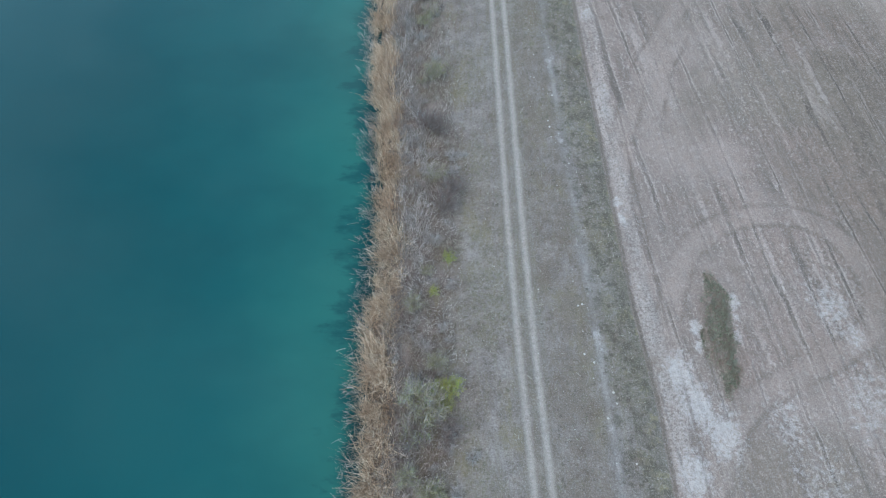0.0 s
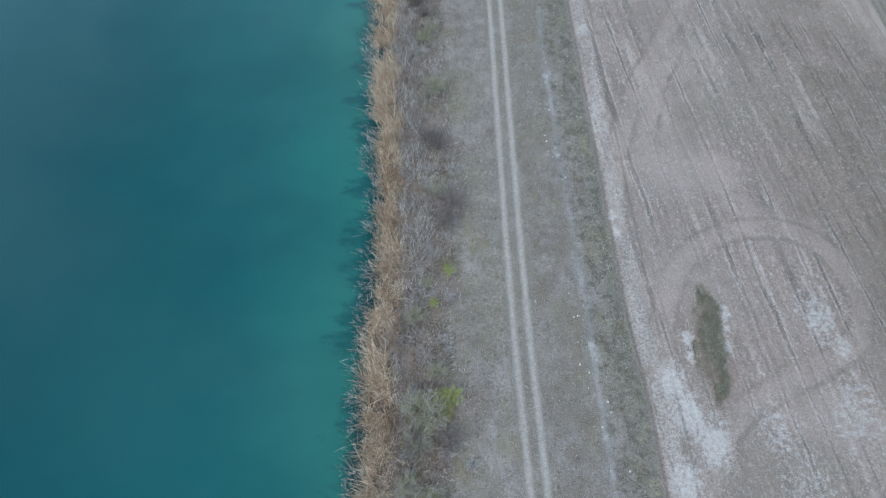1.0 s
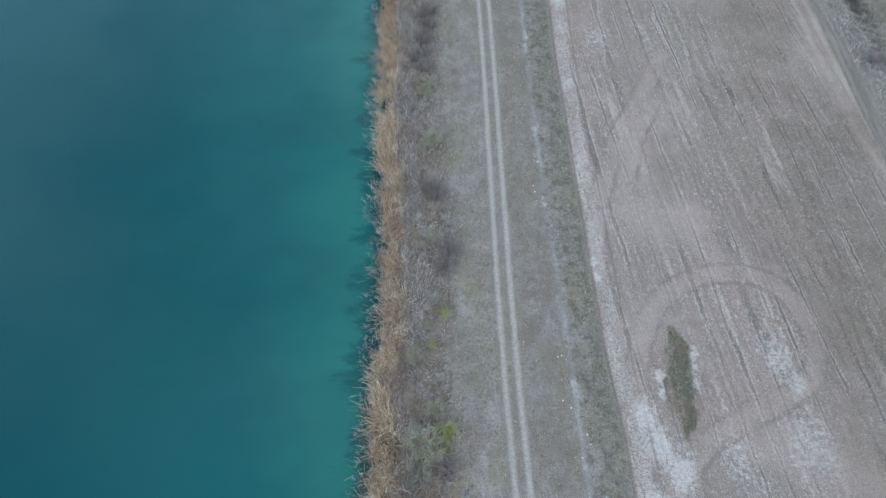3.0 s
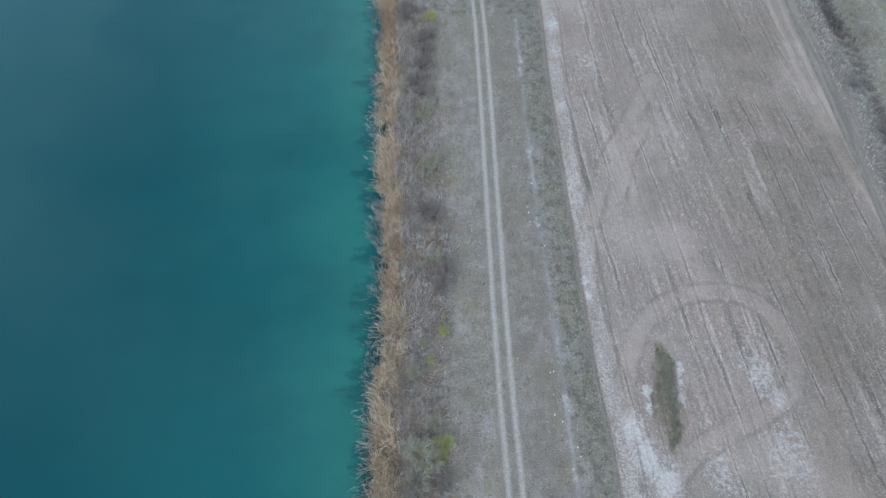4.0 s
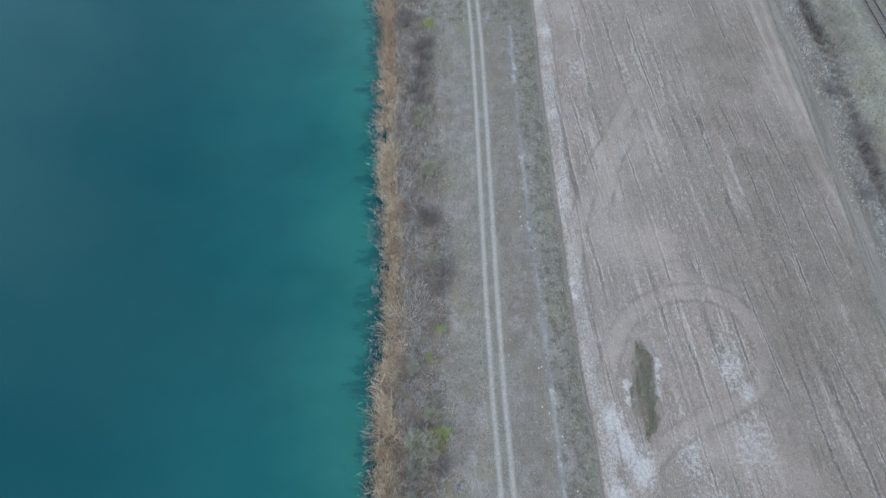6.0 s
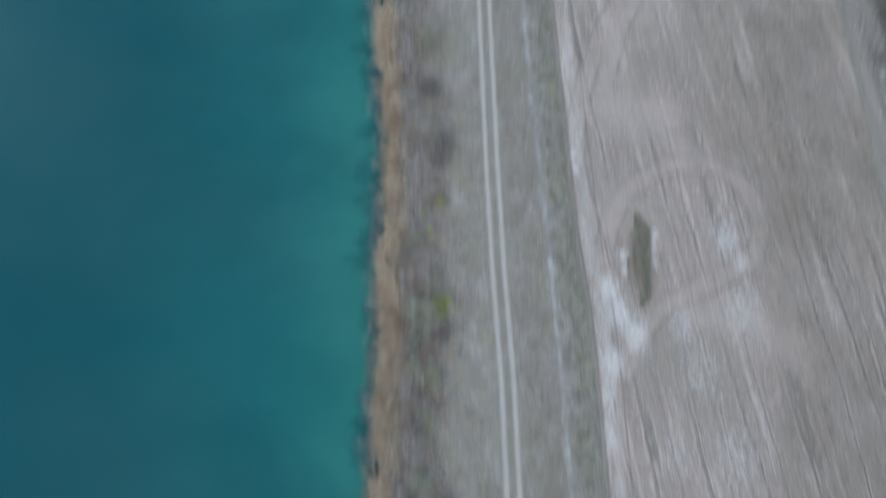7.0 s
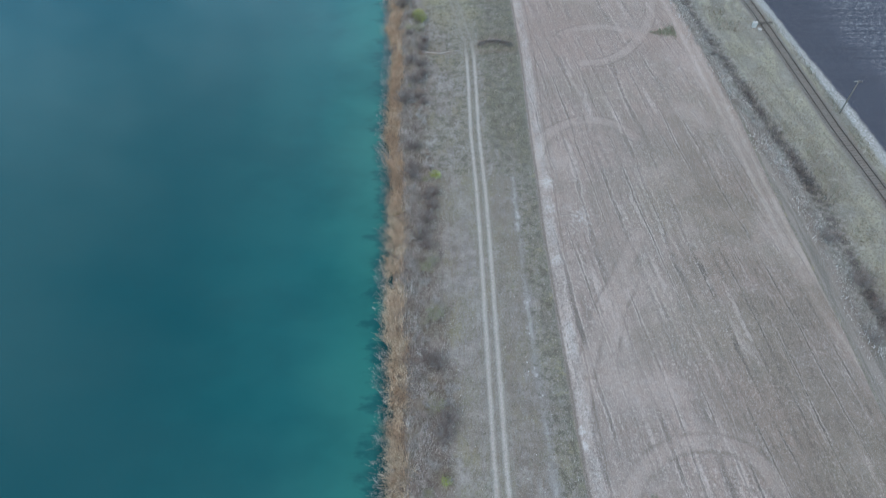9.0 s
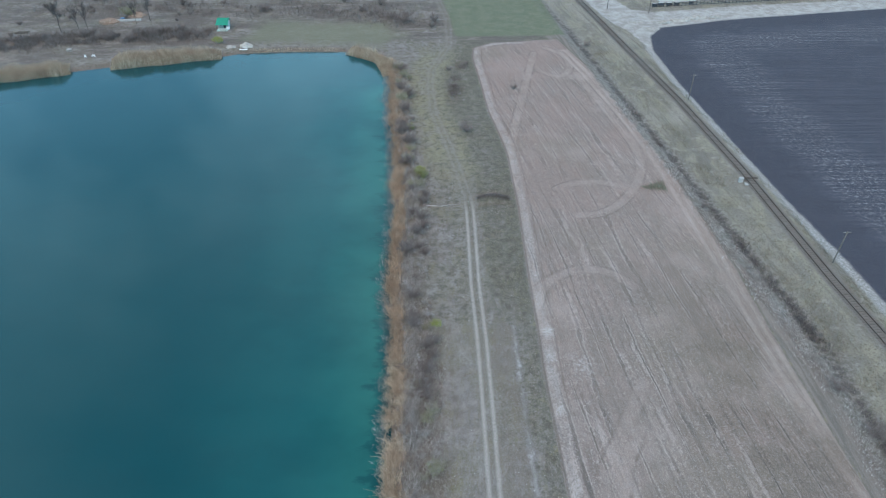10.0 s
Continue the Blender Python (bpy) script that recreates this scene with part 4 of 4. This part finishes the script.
BUSHES = {
    "grey": make_bush(1, 1.7, 1.25, 46, BARK, label="bare grey-brown twiggy bush on the lake bank"),
    "brown": make_bush(2, 1.9, 1.45, 60, BARK_DARK, label="dense dark brown leafless bush on the lake bank"),
    "pale": make_bush(3, 1.1, 1.2, 34, BARK_PALE, label="low whitish-grey leafless shrub in dry grass"),
    "olive": make_bush(4, 1.8, 1.35, 36, BARK, LEAF_OLIVE, 4, "bush just coming into olive-green leaf", .050),
    "lime": make_bush(5, 1.2, .95, 30, BARK, LEAF_LIME, 6, "small bush with bright yellow-green young leaves", .050),
    "scrub": make_bush(6, 3.2, 3.0, 70, BARK_DARK, label="large dark leafless thicket on scrub land"),
}
first_use = dict.fromkeys(BUSHES, True)


def plant(kind, x, y, size=1.0, label="", sink=0.0):
    m = Matrix.Translation((x, y, ground_z(x, y) - sink)) @ Matrix.Rotation(rnd(0, 6.28), 4, "Z") @ Matrix.Diagonal((size * rnd(.9, 1.1), size * rnd(.9, 1.1), size * rnd(.85, 1.15), 1))
    if first_use[kind]:
        BUSHES[kind].matrix_basis, first_use[kind] = m, False
        ob = BUSHES[kind]
    else:
        ob = copy_thing(BUSHES[kind], m)
    return tagged(ob, label) if label else ob


for x, y, s in ((-1.4, 68.4, 1.05), (-2.2, 78.5, .9), (-1.3, 53.6, .9), (-1.2, 21.7, .8), (-2.5, 29.2, 1.25), (-1.6, 28.6, 1.1), (-2.9, 26.4, 1.2), (-1.2, 20.5, .7), (-1.9, 16.8, .9), (-1.9, 68, .7), (-2.8, 77, .8)):
    plant("olive", x, y, s)
for x, y, s in ((0.1, 43.8, .75), (-1.4, 40.1, .75), (0.3, 30.4, 1.5), (-.9, 30.3, 1.3), (-0.3, 29.2, 1.2), (-0.9, 7.1, 1.0), (-8.9, 169.3, 1.6), (-5.7, 147, 2.1), (-5.3, 146.2, 1.9), (-5.9, 148.2, 1.7), (-9.1, 170.2, 1.3), (-1.7, 97.3, 1.3), (1.1, 4, .8), (-1.7, 15.5, .6)):
    plant("lime", x, y, s)
for x, y, s in ((0.4, 51.6, 1.1), (-0.3, 49.8, 1.0), (-1.1, 59.8, 1.0), (-2.2, 61, .8), (0.3, 26.4, .8), (-2.9, 25.6, .9), (-2.2, 93.2, .9), (-3.9, 83.4, 1.0), (-5.9, 104.7, 1.0), (-8, 118.2, 1.3), (-5.9, 124, 1.0), (-11.1, 179.1, 1.3), (-3.0, 92, .8), (-3.1, 87, 1.0)):
    plant("brown", x, y, s)
for x, y, s in ((0.5, 56.3, .9), (1.5, 56.6, .7), (-3.4, 22.6, 1.0), (2.0, 24.5, .8), (1.2, 18.8, .7), (.6, 21.5, .7), (-0.2, 25.9, 1.1), (-3.0, 100, 1.1), (-4.5, 97, 1.0)):
    plant("pale", x, y, s)
for k in range(150):
    y = 3 + k * 0.96 + rnd(-.6, .6)
    x = shore_x(y) + rnd(3.9, 7.6) + (0.8 if y < 60 else 0)
    plant(random.choice(("grey", "grey", "brown", "grey", "grey", "olive", "pale", "pale")), x, y, rnd(.45, .95))
for k in range(26):
    y = 146 + k * 2.6 + rnd(-1, 1)
    plant(random.choice(("grey", "brown", "grey", "olive")), shore_x(y) + rnd(3.2, 6.5), y, rnd(.8, 1.5))
for x, y, s in ((5.5, 168.3, .75), (1.0, 207.5, .5), (2.5, 195.3, .5), (6.2, 211.8, .45), (1.8, 190, .4), (19.5, 194, .6), (-14.6, 249.5, 1.6), (-3.7, 249.8, 1.1), (-4.6, 244, .8), (-19, 254, 1.0),
                (55.2, 133.4, .5), (61.2, 83.1, .7), (62.6, 74.5, .9), (62.1, 94.3, .35), (57.5, 112.6, .3), (50.8, 178.7, .4), (46, 226.5, .7), (-65.8, 262, 1.2), (-61, 275, 1.5), (-38, 271.7, 1.5),
                (-98, 268.8, 1.5), (-88.6, 234, .9), (-83, 236, 1.0), (-90, 240, 1.2), (-104, 232, 1.1), (-112, 233, 1.2), (-97, 236, 1.2), (-120, 236, 1.0), (-30, 262, .8), (-24, 268, .9), (63.3, 70, .6), (60.5, 64, .7)):
    plant("scrub", x, y, s, "dark leafless thicket standing in dry grass" if s > .7 else "small dark leafless bush in dry grass")
plant("lime", -74.5, 230, 2.3, "round bush in bright yellow-green bloom by the reeds")
for k in range(60):
    x, y = rnd(-150, -16), rnd(232, 288)
    if not (-76 < x < -12 and 226 < y < 254):
        plant(random.choice(("scrub", "brown", "scrub")), x, y, rnd(.35, .75), "small dark leafless bush in dry grass")


def make_tree(seed, tall, label):
    g = random.Random(seed)
    ob = new("tree")
    tv, tf, bv, bf, wv, wf = [], [], [], [], [], []
    trunk = [Vector((g.gauss(0, .045) * k, g.gauss(0, .045) * k, tall * .75 * k / 5 - .1)) for k in range(6)]
    tube(tv, tf, [tuple(p) for p in trunk], [.17, .14, .11, .085, .06, .03], 6)

    def grow(p, d, length, radius, level):
        q = [p]
        for _ in range(3):
            d = (d + Vector((g.gauss(0, .16), g.gauss(0, .16), g.uniform(0, .16)))).normalized()
            q.append(q[-1] + d * length / 3)
        tube(*((bv, bf) if level < 2 else (wv, wf)), [tuple(v) for v in q], (radius, radius * .8, radius * .65, radius * .5))
        if level < 3:
            for _ in range(5):
                e = (d + Vector((g.gauss(0, .45), g.gauss(0, .45), g.uniform(0, .5)))).normalized()
                grow(q[g.choice((1, 2, 3))], e, length * g.uniform(.45, .7), radius * .62, level + 1)

    for k in range(12):
        a = k * 2.4 + g.uniform(-.4, .4)
        grow(trunk[2 + k % 4], Vector((math.cos(a), math.sin(a), g.uniform(1.1, 2.2))).normalized(), tall * g.uniform(.20, .34), .05, 0)
    part("trunk", tv, tf, BARK_TREE, ob)
    part("limb", bv, bf, BARK_TREE, ob)
    part("crown", wv, wf, BARK_TREE, ob)
    return tagged(ob, label, "tree", "bare trees on the far shore")


tree = make_tree(7, 11.5, "tall leafless tree with fine dark branches")
trees = [(-130.5, 240, .86), (-122.5, 242.5, .84), (-126.2, 243.5, .7), (-104, 251, .95), (-108, 248.5, .7)]
for k, (x, y, s) in enumerate(trees):
    m = Matrix.Translation((x, y, ground_z(x, y))) @ Matrix.Rotation(k * 1.3, 4, "Z") @ Matrix.Scale(s, 4)
    if k:
        copy_thing(tree, m)
    else:
        tree.matrix_basis = m


# ---- railway ----
def along(y0, y1, gap, f):
    out, y = [], y0
    while y < y1:
        dx = float(f(y + .5) - f(y - .5))
        out.append((float(f(y)), y, math.atan2(1, dx)))
        y += gap / math.hypot(1, dx)
    return out


railway = tagged(new("railway_track"), "single rusty railway line on timber sleepers", "railway")
for side in (-.76, .76):
    rv, rf = [], []
    prof = [(-.07, 0), (.07, 0), (.02, .04), (.02, .12), (.036, .13), (.036, .17), (-.036, .17), (-.036, .13), (-.02, .12), (-.02, .04)]
    run = along(30, 400, 4, rail_x)
    for x, y, w in run:
        nxv, nyv = math.sin(w), -math.cos(w)
        z = ground_z(x, y) + .10
        for px, pz in prof:
            rv.append((x + nxv * (side + px), y + nyv * (side + px), z + pz))
    m = len(prof)
    for k in range(len(run) - 1):
        for s in range(m):
            rf.append((k * m + s, k * m + (s + 1) % m, (k + 1) * m + (s + 1) % m, (k + 1) * m + s))
    part("rail", rv, rf, STEEL, railway)

# switch box with cable trough beside the line
cab = tagged(new("trackside_box"), "small grey trackside cabinet with a pale top by the rails", "cabinet")
bx, by = 66.6, 143.2
bz = ground_z(bx, by)
part("body", *box(bx, by, bz - .05, .9, .7, 1.1, .04), CONCRETE, cab)
part("lid", *box(bx, by, bz + 1.05, 1.0, .8, .1, .03), CONCRETE, cab, "pale lid")
part("plinth", *box(bx + .9, by - 1.2, bz - .05, .7, .9, .35, .04), CONCRETE, cab)
board = tagged(new("crossing_board"), "dark timber board laid across the railway", "board")
part("plank", *box(rail_x(144.0) + .2, 144.0, ground_z(68.8, 144) + .28, 3.2, .28, .08, .01, .05), TIMBER, board)
part("plank", *box(rail_x(144.4) + .2, 144.4, ground_z(68.8, 144.4) + .28, 3.2, .24, .08, .01, .03), TIMBER, board)


def make_pole(x, y, tall, lean, label):
    ob = tagged(new("utility_pole"), label, "pole", "poles along the railway")
    z = ground_z(x, y)
    v, f = [], []
    tube(v, f, [(x, y, z - .3), (x + lean * .5, y, z + tall * .5), (x + lean, y, z + tall)], (.15, .13, .10), 8)
    part("post", v, f, POLE_WOOD, ob, smooth=True)
    part("crossarm", *box(x + lean * .95, y, z + tall * .94, 1.6, .10, .12, .015), TIMBER, ob)
    for k in (-.65, -.3, .3, .65):
        v, f = [], []
        tube(v, f, [(x + lean * .95 + k, y, z + tall * .94 + .1), (x + lean * .95 + k, y, z + tall * .94 + .2), (x + lean * .95 + k, y, z + tall * .94 + .3)], (.03, .055, .03), 6)
        part("insulator", v, f, CONCRETE, ob)


make_pole(74.2, 114.0, 7.5, .25, "grey wooden line pole leaning a little beside the rails")
make_pole(66.9, 185.6, 7.5, .1, "grey wooden line pole on the pale verge")
make_pole(59.4, 263.3, 8, 0, "tall wooden line pole at the gravel junction")
make_pole(73.4, 258.2, 8, .2, "tall wooden line pole at the gravel junction")


# ---- far shore ----
def heap(name, x, y, rx, ry, tall, material, label, category, seed=0):
    bm = bmesh.new()
    bmesh.ops.create_icosphere(bm, subdivisions=4, radius=1)
    z0 = ground_z(x, y)
    for v in bm.verts:
        k = 1 + .35 * noise.noise(v.co * 1.7 + Vector((seed, 0, 0))) + .12 * noise.noise(v.co * 5 + Vector((seed, 3, 0)))
        v.co = Vector((x + v.co.x * rx * k, y + v.co.y * ry * k, z0 - .1 + max(-.1, v.co.z * (1 - .35 * (v.co.x ** 2 + v.co.y ** 2)) * tall * k)))
    me = bpy.data.meshes.new(name)
    bm.to_mesh(me)
    bm.free()
    me.materials.append(material)
    return tagged(new(name, me), label, category)


shed = tagged(new("shed"), "small shed with a bright green pitched roof", "shed")
sx, sy = -76.3, 244.0
sz = ground_z(sx, sy)
part("wall", *box(sx, sy + 1.2, sz - .1, 3.4, 2.6, 2.0, .03), PALE_PAINT, shed, "pale green wall")
part("door", *box(sx + .5, sy - .13, sz, .85, .06, 1.8, .01), DARK_PAINT, shed)
part("window", *box(sx - .8, sy - .12, sz + .9, .8, .05, .6, .01), DARK_PAINT, shed)
rv = [(sx - 2.1, sy - 1.9, sz + 1.7), (sx + 2.1, sy - 1.9, sz + 1.7), (sx + 2.0, sy + 1.4, sz + 3.1), (sx - 2.0, sy + 1.4, sz + 3.1), (sx + 2.0, sy + 3.0, sz + 2.0), (sx - 2.0, sy + 3.0, sz + 2.0)]
rv += [(a, b, c - .08) for a, b, c in rv]
rf = [(0, 1, 2, 3), (3, 2, 4, 5), (7, 6, 9, 8), (8, 9, 11, 10), (0, 6, 7, 1), (4, 10, 11, 5), (1, 7, 8, 2), (2, 8, 10, 4), (0, 3, 9, 6), (3, 5, 11, 9)]
part("roof", rv, rf, GREEN_PAINT, shed, "bright green sheet roof")
for k in (-1.85, 1.85):
    part("post", *box(sx + k, sy - 1.7, sz - .05, .12, .12, 1.78, .01), DARK_PAINT, shed)
part("porch", *box(sx + .3, sy - 2.0, sz - .05, 3.6, 2.6, .4, .03), PALE_PAINT, shed, "pale boarded porch")
part("awning", *box(sx + 1.9, sy - 1.2, sz + .1, .9, 1.2, .9, .05), WHITE_PLASTIC, shed, "pale side screen")
heap("sand_heap", -64.6, 227.0, 2.2, 1.4, 1.3, SAND, "heap of pale sand at the water's edge", "sand heap", 1)
heap("sand_heap", -69.4, 226.4, 1.7, 1.1, .8, SPOIL, "low heap of grey sand beside the reeds", "sand heap", 2)
slab = tagged(new("landing_slab"), "white slab lying at the water's edge", "slab")
part("slab", *box(-65.0, 224.6, ground_z(-65, 224.6) + .05, 2.6, .7, .18, .03), WHITE_PLASTIC, slab)
heap("rubble_heap", -118.5, 250.0, 4.0, 2.2, 1.5, BRICK_RUBBLE, "heap of pale reddish rubble", "rubble", 3)
heap("earth_mound", -110.5, 256.5, 3.0, 2.0, 1.6, BRICK_RUBBLE, "dark brown heap of earth and timber", "earth heap", 5)
plant("olive", -114.3, 256.5, 1.8, "dense dark green bush beside the rubble")
plant("olive", -112.8, 257, 1.8, "dense dark green bush beside the rubble")
tarp = tagged(new("tarpaulin"), "crumpled blue sheet lying on rubble", "tarpaulin")
part("sheet", *box(-114.6, 253.4, ground_z(-114.6, 253.4) + .2, 1.6, 1.1, .25, .1, .3), BLUE_SHEET, tarp)
low = tagged(new("concrete_beam"), "long low pale concrete beam beside rubble", "beam")
part("beam", *box(-112.5, 251.2, ground_z(-112.5, 251.2) - .05, 10.0, .7, .7, .05, .12), CONCRETE, low)


def make_chair(x, y, turn, material, label):
    ob = tagged(new("chair"), label, "chair", "chairs on the landing")
    z = ground_z(x, y)
    c, s = math.cos(turn), math.sin(turn)

    def at(u, w):
        return x + u * c - w * s, y + u * s + w * c

    px, py = at(0, 0)
    part("seat", *box(px, py, z + .40, .55, .55, .05, .015, turn), material, ob)
    px, py = at(0, .27)
    part("backrest", *box(px, py, z + .45, .55, .05, .5, .015, turn), material, ob)
    for u in (-.24, .24):
        for w in (-.24, .24):
            px, py = at(u, w)
            part("leg", *box(px, py, z - .02, .05, .05, .43, .008, turn), material, ob)
        px, py = at(u * 1.1, 0)
        part("armrest", *box(px, py, z + .62, .06, .5, .04, .01, turn), material, ob)


make_chair(-112.9, 217.6, .3, WHITE_PLASTIC, "white plastic garden chair on the bare landing")
make_chair(-110.9, 218.2, -.4, WHITE_PLASTIC, "white plastic garden chair on the bare landing")
make_chair(-110.0, 217.9, .9, WHITE_PLASTIC, "white plastic garden chair on the bare landing")
bench = tagged(new("table"), "small grey square table on the landing", "table")
zb = ground_z(-120.3, 223)
part("tabletop", *box(-120.3, 223, zb + .72, 1.3, 1.3, .06, .01), CONCRETE, bench)
for u in (-.5, .5):
    for w in (-.5, .5):
        part("leg", *box(-120.3 + u, 223 + w, zb - .02, .08, .08, .75, .01), CONCRETE, bench)
pile = tagged(new("log_pile"), "dark pile of logs and branches", "log pile")
for k in range(9):
    v, f = [], []
    a = rnd(-.4, .4)
    cx, cy, cz = -143.5 + rnd(-.8, .8), 239.5 + rnd(-.6, .6), ground_z(-143.5, 239.5) + .1 + .14 * (k // 3)
    tube(v, f, [(cx - 2 * math.cos(a), cy - 2 * math.sin(a), cz), (cx, cy, cz), (cx + 2 * math.cos(a), cy + 2 * math.sin(a), cz)], (.13, .12, .1), 6)
    part("log", v, f, TIMBER, pile)


# ---- gravel junction ----
for k, (x, y, rx, ry, h) in enumerate(((83, 250.3, 4, 1.6, 1.0), (89, 252.6, 4, 1.7, 1.2), (76, 248.5, 3, 1.6, .8), (95.5, 253.2, 3, 1.3, .9), (66.7, 249, 2.5, 1.4, .6), (71, 242.5, 2.2, 1.8, .6))):
    heap("earth_mound", x, y, rx, ry, h, SPOIL, "pale uneven heap of earth beside the gravel road", "earth heap", k + 20)
fence_run = [(76.3 + k * 1.4, 264.6 + k * 1.4 * .137) for k in range(72)]
fence = tagged(new("fence"), "dark post and rail fence beside the gravel road", "fence")
fp = box(0, 0, 0, .16, .16, 1.5, .02)
post_mesh = None
for x, y in fence_run:
    if post_mesh is None:
        p = part("post", *fp, DARK_PAINT, fence)
        post_mesh = p.data
    else:
        p = new("post", post_mesh)
        p.parent = fence
    p.location = (x, y, ground_z(x, y) - .1)
for h in (.3, .8, 1.3):
    v, f = [], []
    tube(v, f, [(x, y - .1, ground_z(x, y) + h) for x, y in fence_run], [.10] * len(fence_run), 4)
    part("rail", v, f, DARK_PAINT, fence)
pad = tagged(new("paved_yard"), "pale concrete yard behind the fence", "yard", kind="structure")
part("slab", *box(87, 274.5, ground_z(87, 272) - .05, 14, 8, .5, .05, .13), CONCRETE, pad)
for k, (x, y, w) in enumerate(((77.5, 266.3, 1.6), (80.0, 267.2, 2.0), (83.0, 267.2, 1.8), (86, 267.7, 1.8), (91.5, 268.6, 1.0))):
    crate = tagged(new("crate"), "dark steel crate standing behind the fence", "crate", "crates behind the fence")
    z = ground_z(x, y)
    part("body", *box(x, y, z - .05, w, 1.0, 1.0, .05, .13), DARK_PAINT, crate)
    part("lid", *box(x, y, z + .95, w + .1, 1.1, .08, .02, .13), CONCRETE, crate)

# low branch pile across the verge
branch = tagged(new("fallen_branch"), "long grey fallen branch lying across dry grass", "branch")
v, f = [], []
tube(v, f, [(-4.2, 134.5, ground_z(-4.2, 134.5) + .12), (-1, 134.2, ground_z(-1, 134.2) + .12), (1.2, 134.9, ground_z(1.2, 134.9) + .1), (3.1, 135.1, ground_z(3.1, 135.1) + .08)], (.16, .12, .09, .05), 6)
part("stem", v, f, BARK, branch)
for k in range(5):
    x = -3.5 + k * 1.3
    v, f = [], []
    tube(v, f, [(x, 134.4, ground_z(x, 134.4) + .15), (x + .7, 134.8 + rnd(-.5, .4), ground_z(x, 134.4) + .35), (x + 1.3, 135 + rnd(-.8, .6), ground_z(x, 134.4) + .3)], (.05, .035, .015), 4)
    part("twig", v, f, BARK_DARK, branch)
twig = tagged(new("fallen_branch"), "short dark fallen branch among the bushes", "branch")
v, f = [], []
tube(v, f, [(0.5, 47.3, ground_z(.5, 47.3) + .1), (.3, 46.3, ground_z(.3, 46.3) + .12), (.4, 45.4, ground_z(.4, 45.4) + .1), (.2, 44.6, ground_z(.2, 44.6) + .06)], (.09, .08, .06, .03), 6)
part("stem", v, f, BARK_DARK, twig)
root = tagged(new("stump"), "dark root stump at the end of the branch", "stump")
v, f = [], []
tube(v, f, [(-4.6, 134.5, ground_z(-4.6, 134.5) - .1), (-4.6, 134.5, ground_z(-4.6, 134.5) + .3), (-4.5, 134.4, ground_z(-4.6, 134.5) + .55)], (.5, .36, .22), 7)
part("wood", v, f, BARK_DARK, root)

# ---- stones ----
stone_meshes = []
for k in range(4):
    bm = bmesh.new()
    bmesh.ops.create_icosphere(bm, subdivisions=2, radius=.5)
    for vert in bm.verts:
        vert.co *= 1 + .45 * noise.noise(vert.co * 2.2 + Vector((k * 7, 0, 0)))
        vert.co.z *= .6
    me = bpy.data.meshes.new("stone")
    bm.to_mesh(me)
    bm.free()
    me.materials.append(STONE)
    stone_meshes.append(me)


def stone(x, y, size):
    ob = tagged(new("stone", random.choice(stone_meshes)), "chalk-white stone lying in short dry grass", "stone", "white stones")
    ob.matrix_basis = Matrix.Translation((x, y, ground_z(x, y) + size * .12)) @ Matrix.Rotation(rnd(0, 6.28), 4, "Z") @ Matrix.Diagonal((size * rnd(.8, 1.3), size, size * rnd(.7, 1.1), 1))


for x, y, s in ((12, 65.3, .36), (11.5, 65.6, .2), (11.0, 66.3, .18), (12.7, 38.84, .3), (12.3, 38.7, .3), (8.66, 40.43, .22), (8.2, 33.9, .18), (13.84, 27.87, .28), (0.57, 47.8, .3), (0.23, 36.5, .32), (0.5, 33.8, .3),
                (0.4, 34.6, .3), (4.5, 43.0, .22), (4.9, 43.1, .18), (9.7, 68.2, .2), (10.1, 68.1, .2), (11.2, 61.5, .25), (11.3, 60.6, .3), (11.4, 59.2, .22), (14.6, 30.2, .3), (14.8, 29.2, .25), (13.2, 33, .3), (12.4, 33.8, .25), (15.8, 24, .25)):
    stone(x, y, s * .75)
for k in range(60):
    y = rnd(6, 112)
    stone(strip_x(y) + random.gauss(0, 1.1), y, rnd(.05, .15))
for k in range(60):
    y = rnd(4, 100)
    stone(shore_x(y) + 8.6 + random.gauss(0, .7), y, rnd(.05, .15))
for k in range(40):
    stone(rnd(3, 15), rnd(6, 115), rnd(.06, .13))

# ---- sleepers ----
sv, sf = box(0, 0, 0, 2.6, .24, .15, .02)
first = part("sleeper", sv, sf, SLEEPER, railway)
for k, (x, y, w) in enumerate(along(88, 276, .65, rail_x)):
    ob = first if k == 0 else new("sleeper", first.data)
    ob.parent = railway
    ob.matrix_basis = pose(x, y, ground_z(x, y) - .02, 0, 0, math.degrees(w) - 90)
